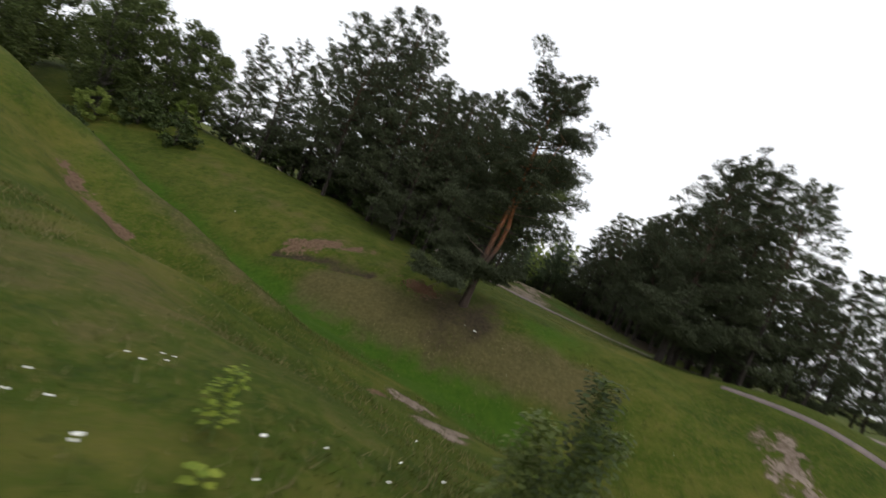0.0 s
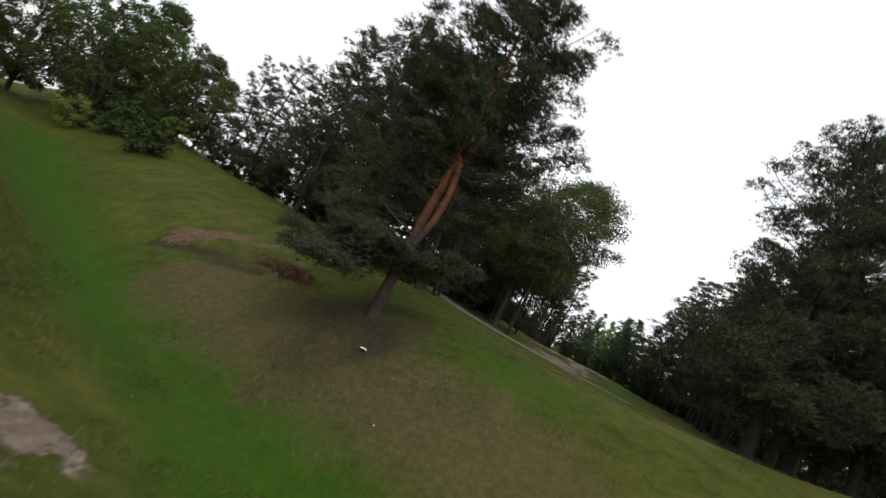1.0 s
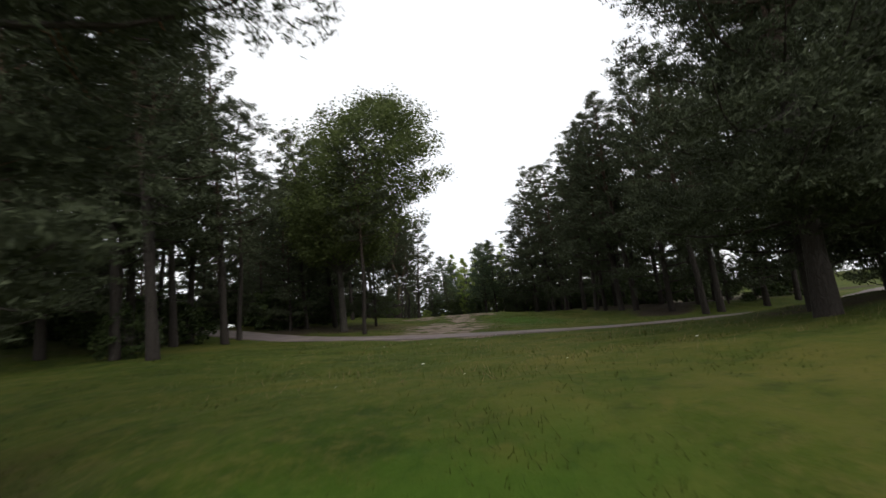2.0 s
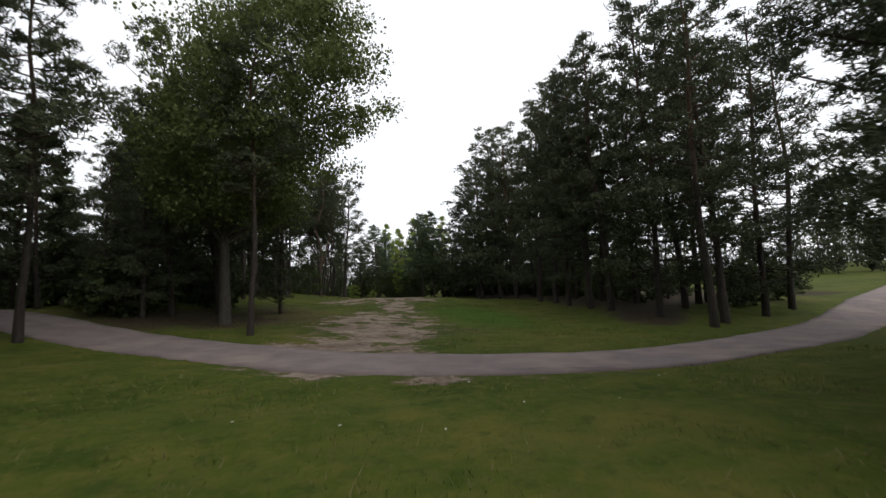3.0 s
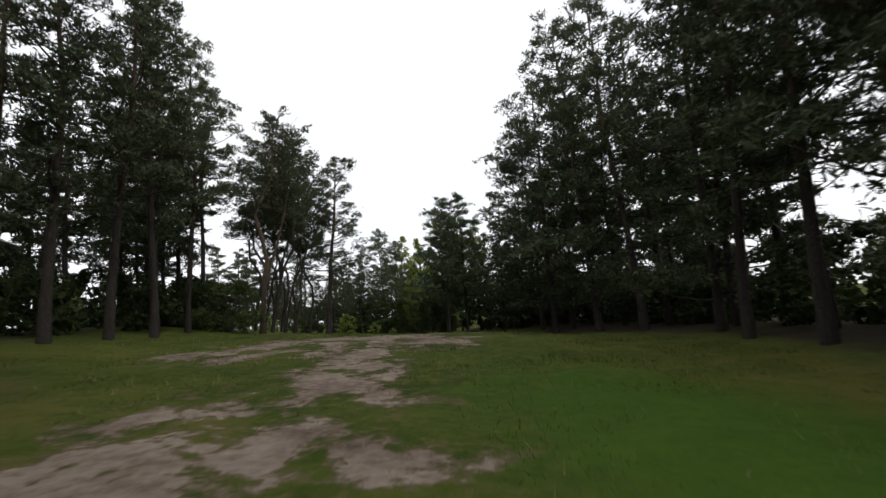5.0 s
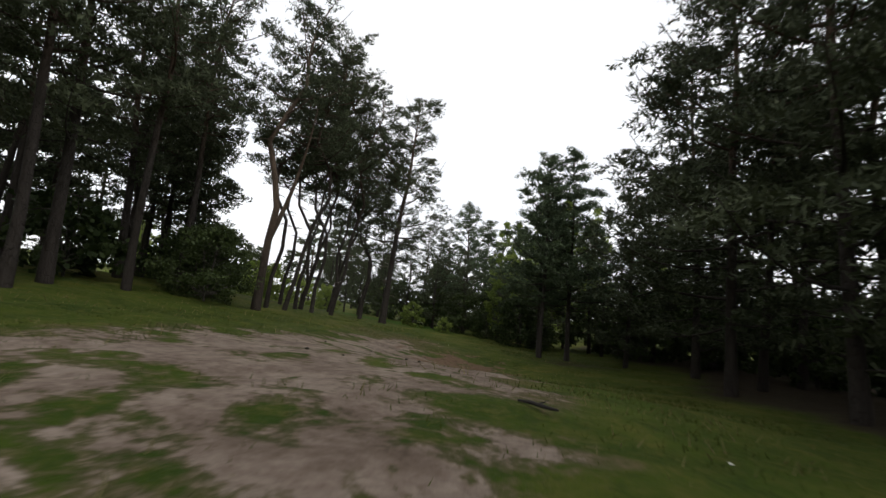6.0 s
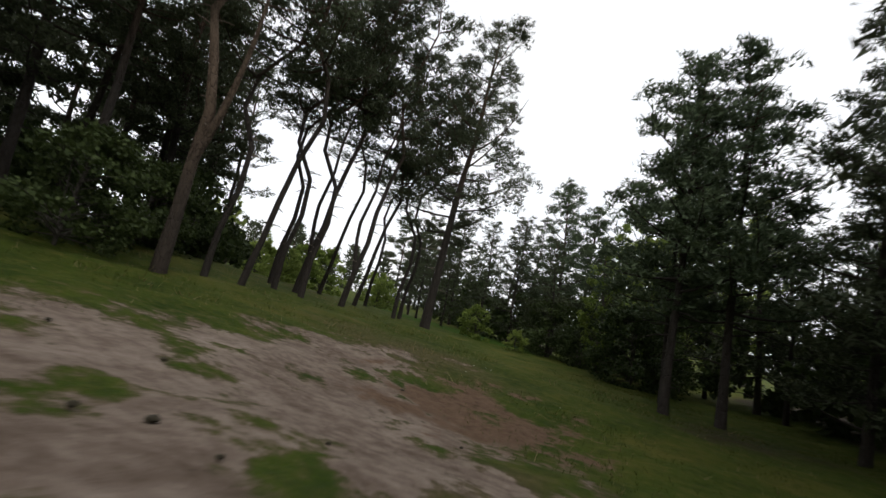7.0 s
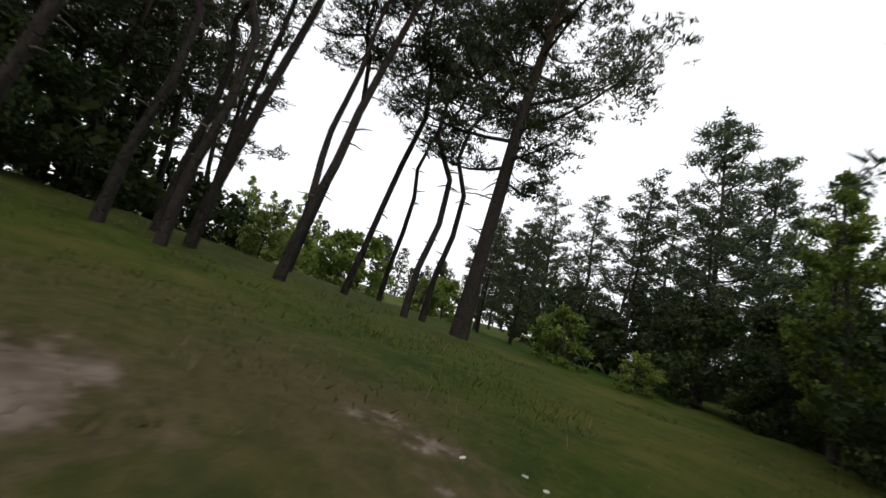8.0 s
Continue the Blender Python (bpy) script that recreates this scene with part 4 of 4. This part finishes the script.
plant(FULL, [(-13.6, 38, 15), (-20, 37, 9.5), (-24, 37.5, 9), (-10.5, 36.5, 16.5), (-17, 36.3, 13.4), (-22, 33.5, 9.5)], "pines on the crest", 15)
plant(LOW, [(-16.5, 33.0, 4.6), (-13.9, 33.4, 5.4), (-11.3, 32.4, 5.0), (-8.7, 31.0, 5.0), (-18.4, 33.4, 4.2), (-14.8, 35.4, 6.0), (-6.6, 28.6, 4.0)], "pines on the crest", 42)
# leafy trees on the hill and behind the stands
plant(LEAFY, [(-29, 31, 9.5), (-31.5, 30, 10), (-26.5, 30.5, 7.5), (-30, 28, 10), (-34, 32.5, 12.5), (-37, 27, 13), (-27, 32.5, 9), (-41, 33, 14), (-25, 33, 7.5), (-33, 22, 10), (-40, 20, 12), (30, 18, 10), (34, 24, 11), (31, 13, 9), (38, 16, 10)], "leafy trees on the hill", 16)
plant(BRIGHT, [(14.2, 98, 13.5), (17.5, 101, 13), (19.6, 85.5, 13.2), (17.6, 84, 12.4), (15.8, 87, 11.0), (22, 88, 13.0), (13.6, 74.2, 5.8), (16.2, 78.5, 8.0), (28, 86, 11), (-14, 79.6, 6.2), (-11.5, 83, 5), (-18, 84, 6.5), (-22, 90, 8)], "light green poplars", 17)
plant(FULL[1:2], [(-1.0, 47.5, 12), (-4.0, 48.8, 8.5)], "pines by the broadleaf tree", 23)
plant(HIGH[1:2], [(3.9, 36.5, 10.5)], "pines by the broadleaf tree", 18)
plant(BACK, [(-9.5, 60, 12), (-12, 66, 12), (-11, 55, 9), (-13.5, 60, 9), (-10, 64, 12), (-15, 54, 9), (-14, 50, 9), (-8.5, 67, 12), (-13, 71, 12)], "pines of the dark stand", 34)
plant(LOW, [(18.8, 71.4, 5.6), (20.4, 74, 6.4), (17.6, 75.6, 6.0), (22.4, 76, 7.0), (24.5, 73.0, 7.5)], "young pines at the bend", 35)
plant(BACK, [(-10.5, 42.5, 10), (-10.0, 49.0, 8), (-14, 45.5, 9), (-5.5, 41.0, 8.5)], "pines by the broadleaf tree", 19)
plant(LOW, [(9.2, 79.0, 6.5), (11.4, 77.4, 5.5), (13.6, 75.4, 5.0), (6.6, 82.5, 7.0), (3.6, 86.0, 8.0), (16.4, 77.0, 6.0), (18.5, 72.8, 7.5), (3.5, 80, 5.0), (1.2, 84, 5.6), (5.6, 78.6, 4.6), (-3, 100, 9), (0, 103, 9), (-5.5, 99, 8.5)], "far pines past the bend", 20)


# ---- undergrowth and far woods ----
BUSH = [kind(broadleaf(71, 3.0, 0.02, 3.6, 1600, 0.23, 0.05, 4, BUSH_LEAVES, 0.9, "dense dark green bush", "bush", "bush", 44), 3.0),
        kind(broadleaf(72, 3.0, 0.02, 3.0, 3600, 0.15, 0.05, 3, LIGHT_LEAVES, 0.9, "light green leafy bush", "bush", "bush", 40), 3.0),
        kind(broadleaf(73, 3.0, 0.02, 3.4, 6500, 0.105, 0.05, 4, BUSH_LEAVES, 0.9, "dense dark bush with small leaves", "bush", "bush", 70), 3.0)]


def bushes(which, rows, group, seed):
    rng = random.Random(seed)
    proto = BUSH[which]
    for x, y, h in rows:
        x, y = off_the_way(x, y, 1.6)
        m = pose(x, y, float(ground_height(x, y)), 0, 0, rng.uniform(0, 360)) @ Matrix.Scale(h / 3.0, 4)
        ob = copy_thing(proto["ob"], m) if "placed" in proto else proto["ob"]
        proto["placed"] = True
        ob.matrix_basis = m
        tagged(ob, "", "bush", group)


bushes(0, [(-0.6, 67.4, 3.2), (-2.6, 70.6, 2.4), (-4.6, 73.2, 2.4), (-3.2, 68.6, 2.6), (-6.6, 72.4, 2.6), (24.2, 48.0, 2.4), (29, 49.5, 3.2), (0.8, 59.2, 2.6), (-0.8, 56.2, 2.4), (-3.5, 57.5, 3.0), (-2.4, 62.5, 3.0), (9.0, 80.5, 3.2), (19.5, 74.0, 3.8)], "dark bushes", 1)
bushes(0, [(6.0, 84.5, 3.6), (3.0, 88, 3.6), (10.8, 86, 4.2), (14.8, 84, 4.4), (-20.3, 16.8, 1.7), (-22, 27.0, 2.6), (-26, 28, 3.0), (26.0, 63.5, 3.0), (27.5, 54.5, 2.8), (31.5, 43.5, 3.0), (25.0, 58.0, 2.6), (28.6, 60.6, 3.2), (34, 53.5, 3.4)], "dark bushes", 2)
bushes(0, [(23.6, 44.0, 2.2), (23.8, 51.6, 2.4), (24.0, 55.4, 2.4), (23.8, 59.0, 2.4), (23.6, 63.6, 2.4), (26.8, 50.8, 2.8), (27.0, 57.4, 2.8), (26.8, 62.0, 2.8), (30.6, 56.6, 3.2), (30.4, 62.4, 3.2), (27.2, 40.4, 2.0), (33.5, 45.0, 3.4), (33.2, 38.6, 2.6), (22.4, 67.6, 2.6), (26.0, 67.4, 3.0), (20.5, 70, 3.4), (22.5, 72.5, 3.8), (25, 73, 4.0), (28, 74, 4.0), (30, 70, 3.8), (24, 68.5, 3.4), (31.5, 75, 4.2), (34, 71, 4.2)], "dark bushes", 4)
bushes(0, [(-3.6, 46.5, 2.6), (-6.8, 43.5, 2.6), (-0.6, 48.0, 2.4), (-9.5, 45.5, 3.0), (-12.5, 48.0, 3.0), (-5.0, 49.5, 2.8), (-7.0, 36.0, 2.2), (-10.0, 39.5, 2.6), (-2.6, 39.6, 2.4), (-4.4, 37.2, 2.4), (-1.2, 42.6, 2.2), (1.0, 44.8, 2.0), (-2.8, 33.4, 1.6), (-5.6, 32.4, 1.8), (-12, 40, 3.4), (-15, 42, 3.4), (-8, 41, 3.0), (-13, 36, 3), (-9, 34.4, 2.6), (-4.5, 44.5, 3.2), (-17, 40, 3.4), (-11, 33, 2.4), (-19, 36, 3), (-1.5, 49, 2.8), (-0.2, 46.5, 2.4), (-3.4, 51.6, 3), (-3.4, 30.6, 1.7), (-2.0, 28.4, 1.5)], "dark bushes", 5)
bushes(1, [(8.3, 75.8, 1.7), (10.3, 74.8, 1.0), (-4.5, 79.5, 3.2), (1.5, 78.5, 1.6), (-16, 80.5, 2.6), (0.4, 82.0, 2.2), (-3.5, 80, 3.4), (-8.0, 79, 3.0), (-12, 84, 3.0), (-28, 26.5, 2.6), (-24.5, 30.5, 2.4), (-6, 92, 3.2), (2.0, 96, 3.4), (0.2, 71.8, 1.6), (-14, 62, 2.6)], "light bushes", 3)
bushes(2, [(14.8, 72.5, 3.0), (11.5, 77.5, 3.0), (13.2, 78.0, 3.4), (16.6, 75.0, 3.6), (15.6, 73.2, 2.4), (13.0, 76.0, 2.0), (3.9, 61.0, 2.6), (2.5, 62.6, 2.6), (1.4, 64.2, 2.6), (0.8, 65.6, 3.0)], "dark bushes", 7)
bushes(0, [(-17, 33.6, 2.6), (-14, 35.2, 2.8), (-11, 32.2, 2.4), (-20, 34, 2.6), (-8, 31, 2.2), (-23, 34.5, 2.6)], "dark bushes", 8)


def far_woods():
    """The belt of woods that closes the view on every side."""
    rng = np.random.default_rng(9)
    V, F, TV, TF, n0 = [], [], Build(), [], 0
    for k in range(270):
        a = rng.uniform(0, 2 * math.pi)
        r = rng.uniform(78, 135)
        x, y = 4 + r * math.cos(a), 44 + r * math.sin(a)
        z, h = float(ground_height(x, y)), rng.uniform(7.5, 12.5)
        w = h * rng.uniform(0.16, 0.27)
        TV.tube([(x, y, z - 0.2), (x + rng.normal(0, 0.2), y, z + h * 0.5), (x, y, z + h * 0.95)], [0.16, 0.11, 0.02], 5, False)
        m = 180
        u = rng.uniform(0.06, 1.0, m)
        ang = rng.uniform(0, 6.28, m)
        rad = w * (1 - u) ** 0.5 * rng.uniform(0.25, 1.1, m) * np.where(u < 0.2, 0.7, 1.0)
        p = np.stack([x + rad * np.cos(ang), y + rad * np.sin(ang), z + h * u], 1)
        ax = np.stack([np.cos(ang), np.sin(ang), np.full(m, 0.6)], 1)
        v, f = tufts(rng, p, ax, 1.0, 2, 0.2)
        V.append(v)
        F.append(f + n0)
        n0 += len(v)
    woods = tagged(new("far_woods"), "distant belt of dark mixed woods", "woods", kind="stuff")
    part_of("crowns", mesh_of("crowns", np.concatenate(V).tolist(), np.concatenate(F).tolist(), NEEDLES), woods)
    part_of("stems", TV.mesh("stems", GREY_BARK), woods)


far_woods()
plant(BACK, [(-9.5, 110, 12.5), (-7.0, 108, 12), (-12, 109, 12.5), (-4.5, 107, 11.5)], "far pines past the bend", 41)


# ---- small things ----
def flower(seed, tall, wide):
    """A white umbel on its stalk."""
    rng = np.random.default_rng(seed)
    thing = new("wildflower")
    st = Build()
    st.tube([(0, 0, -0.03), (0.01, 0.0, tall * 0.5), (0.0, 0.015, tall)], [0.004, 0.0035, 0.003], 5)
    part_of("stem", st.mesh("stem", STEM), thing)
    hd = Build()
    for k in range(16):
        a, r = 2.4 * k, wide * 0.5 * math.sqrt((k + 0.3) / 16)
        c = Vector((r * math.cos(a), r * math.sin(a) + 0.015, tall + 0.012 - 0.3 * r * r / wide))
        n0, q = len(hd.v), wide * 0.17
        for j in range(6):
            b = 1.047 * j
            hd.v.append(c + Vector((q * math.cos(b), q * math.sin(b), -0.2 * q)))
        hd.v.append(c + Vector((0, 0, 0.35 * q)))
        for j in range(6):
            hd.f.append((n0 + j, n0 + (j + 1) % 6, n0 + 6))
    part_of("flower_head", hd.mesh("flower_head", PETAL), thing, "flat white umbel of small petals")
    return tagged(thing, "white umbel wildflower on a thin stalk in the meadow", "flower", "white wildflowers")


def put_flowers():
    kinds = [flower(1, 0.20, 0.032), flower(2, 0.24, 0.04), flower(3, 0.035, 0.026)]
    used = set()
    rng = random.Random(4)
    meadow = [(-2.14, -1.56, 0), (-1.71, -1.93, 0), (-1.24, -2.19, 1), (-1.16, -2.15, 1), (-2.14, -0.54, 0), (-1.93, -0.67, 0), (-1.96, -0.33, 0), (-1.89, -0.29, 0), (-1.86, -0.17, 0), (-0.44, -1.05, 1), (0.01, -0.54, 0), (0.67, -0.65, 1), (0.81, -0.02, 0), (-0.24, -1.59, 0), (-1.95, -1.97, 0), (2.0, 15.73, 0), (10.44, 11.76, 0), (1.25, -0.07, 1), (3.8, 14.75, 0), (-12.7, 20.9, 1), (0.96, 1.82, 0)]
    lawn = [(6.36, 20.4, 0), (5.2, 20.6, 2), (6.9, 20.5, 2), (8.4, 20.9, 2), (9.8, 19.9, 0), (4.6, 21.6, 2), (4.2, 13.6, 0), (7.6, 15.2, 0), (7.9, 26.4, 2), (6.7, 26.9, 2), (9.2, 27.2, 2), (5.4, 27.4, 2), (10.6, 27.0, 2), (12.2, 28.2, 2), (8.8, 28.6, 2), (14.6, 51.4, 2), (13.1, 64.66, 2), (11.35, 66.17, 2), (11.25, 66.2, 2), (10.98, 66.0, 2), (11.05, 65.1, 2)]
    for x, y, k in meadow + lawn:
        m = pose(x, y, float(ground_height(x, y)), rng.uniform(-9, 9), rng.uniform(-9, 9), rng.uniform(0, 360)) @ Matrix.Scale(rng.uniform(0.85, 1.2), 4)
        ob = copy_thing(kinds[k], m) if k in used else kinds[k]
        used.add(k)
        ob.matrix_basis = m


put_flowers()


def sapling(seed, tall, leaves, size, spread, material, label):
    """A shoot with large leaves on short twigs."""
    rng = np.random.default_rng(seed)
    thing = new("sapling")
    st, lf = Build(), Build()
    line = stem_line(rng, tall, rng.normal(0, 0.08, 2), 0.04)
    line[0][2] -= 0.05
    st.tube(line, [0.011 * (1 - 0.75 * i / 10) for i in range(11)], 6)
    for k in range(leaves):
        u = 0.22 + 0.78 * (k + rng.uniform(0, 1)) / leaves
        a = 2.4 * k + rng.normal(0, 0.4)
        p0 = on_line(line, min(u, 0.999))
        r = spread * rng.uniform(0.3, 1.0) * (1.15 - 0.7 * u)
        p1 = p0 + np.array([math.cos(a) * r, math.sin(a) * r, 0.35 * r])
        st.tube([p0, p1], [0.004, 0.002], 4, False)
        d = np.array([math.cos(a), math.sin(a), rng.uniform(-0.5, 0.2)])
        d /= np.linalg.norm(d)
        s = np.cross(d, [0, 0, 1.0])
        s /= np.linalg.norm(s)
        n = np.cross(s, d)
        l = size * rng.uniform(0.65, 1.2)
        n0 = len(lf.v)
        for along, wide, lift in ((0, 0, 0), (0.25, 0.42, 0.06), (0.6, 0.48, 0.07), (1.0, 0, -0.05), (0.6, -0.48, 0.07), (0.25, -0.42, 0.06), (0.5, 0, -0.02)):
            lf.v.append(Vector(p1 + d * l * along + s * l * wide + n * l * lift))
        for i in range(6):
            lf.f.append((n0 + i, n0 + (i + 1) % 6, n0 + 6))
    part_of("stem", st.mesh("stem", STEM), thing)
    tagged(part_of("foliage", lf.mesh("foliage", material, False), thing), kind="stuff")
    return tagged(thing, label, "sapling")


def put_saplings():
    for seed, x, y, tall, n, size, spread, mat, label in (
            (1, -0.87, -1.06, 0.66, 80, 0.065, 0.15, SAPLING_LEAVES, "yellow-green leafy sapling in the meadow"),
            (2, -0.64, -1.81, 0.24, 8, 0.10, 0.08, SAPLING_LEAVES, "small bright yellow-green sapling"),
            (3, -1.03, -0.98, 0.24, 9, 0.09, 0.10, SAPLING_LEAVES, "low yellow-green leafy shoot in grass"),
            (4, 2.07, -0.76, 1.95, 460, 0.07, 0.36, BUSH_LEAVES, "slim green sapling with small leaves"),
            (5, 2.31, -0.62, 1.55, 340, 0.07, 0.38, LEAVES, "bushy green sapling beside a taller one"),
            (6, 1.82, -0.66, 1.45, 320, 0.07, 0.36, LEAVES, "bushy green sapling beside a taller one")):
        stand(sapling(seed, tall, n, size, spread, mat, label), x, y, 30 * seed)


put_saplings()


def fallen_stick():
    b = Build()
    b.tube([(-0.34, 0.05, 0.03), (-0.1, 0.0, 0.055), (0.12, -0.03, 0.05), (0.3, -0.02, 0.04), (0.42, 0.03, 0.03)], [0.020, 0.030, 0.033, 0.028, 0.016], 7)
    b.tube([(0.05, -0.02, 0.05), (0.13, 0.08, 0.09), (0.17, 0.13, 0.12)], [0.014, 0.010, 0.005], 5)
    ob = new("fallen_branch", b.mesh("fallen_branch", CRACK))
    tagged(ob, "short dark fallen branch lying in the grass", "branch")
    stand(ob, 13.19, 52.15, -40, 0.6, -0.03)


fallen_stick()


def paper_scrap():
    """A crumpled scrap of white paper on the slope."""
    rng = np.random.default_rng(3)
    b = Build()
    for i in range(5):
        for j in range(5):
            b.v.append(Vector((0.045 * (i - 2) + rng.normal(0, 0.008), 0.04 * (j - 2) + rng.normal(0, 0.008), 0.035 + 0.014 * rng.normal())))
    for i in range(4):
        for j in range(4):
            a = 5 * i + j
            b.f.append((a, a + 5, a + 6, a + 1))
    ob = new("paper_scrap", b.mesh("paper_scrap", PETAL, False))
    so = ob.modifiers.new("thickness", "SOLIDIFY")
    so.thickness = 0.004
    tagged(ob, "crumpled white paper scrap on the grass slope", "litter")
    stand(ob, 2.47, 15.7, 20)


paper_scrap()


def put_clods():
    """Dark crumbs of turf and pine cones that lie on the bare sand."""
    rng = random.Random(8)
    bm = bmesh.new()
    bmesh.ops.create_icosphere(bm, subdivisions=2, radius=1.0)
    for v in bm.verts:
        v.co *= 1 + 0.35 * noise.noise(v.co * 1.7)
        v.co.z *= 0.55
    me = bpy.data.meshes.new("turf_clod")
    bm.to_mesh(me)
    bm.free()
    me.materials.append(TURF)
    for x, y in CLODS:
        ob = new("turf_clod", me)
        tagged(ob, "small dark clod of turf on bare sand", "clod", "clods on the sand")
        stand(ob, x, y, rng.uniform(0, 360), rng.uniform(0.018, 0.04), 0.006)


CLODS = [(11.33, 57.65), (11.08, 57.37), (11.88, 58.66), (11.9, 57.6), (8.9, 58.4), (9.95, 58.8), (9.84, 54.83), (10.58, 54.42), (12.37, 60.6), (10.9, 62.2), (9.45, 38.5), (9.12, 39.0), (10.05, 40.8), (9.6, 41.3)]
put_clods()


def side_path():
    """A narrow pale strip of paving that runs under the trees at the mouth of the gully."""
    v, f = [], []
    n = 40
    for i in range(n):
        u = i / (n - 1)
        x, y = 14.4 + 12.0 * u, 16.9 - 12.6 * u + 1.2 * math.sin(math.pi * u)
        for k, (s, down) in enumerate(((-0.22, 0.12), (-0.20, 0.0), (0.0, -0.008), (0.20, 0.0), (0.22, 0.12))):
            px, py = x + 0.74 * s, y + 0.67 * s
            v.append((px, py, float(ground_height(px, py)) + 0.05 - down))
    for i in range(n - 1):
        for k in range(4):
            a = 5 * i + k
            f.append((a, a + 5, a + 6, a + 1))
    tagged(new("pavement", mesh_of("side_pavement", v, f, ASPHALT, True)), "narrow worn grey path under the trees", "foot path", kind="structure")


side_path()
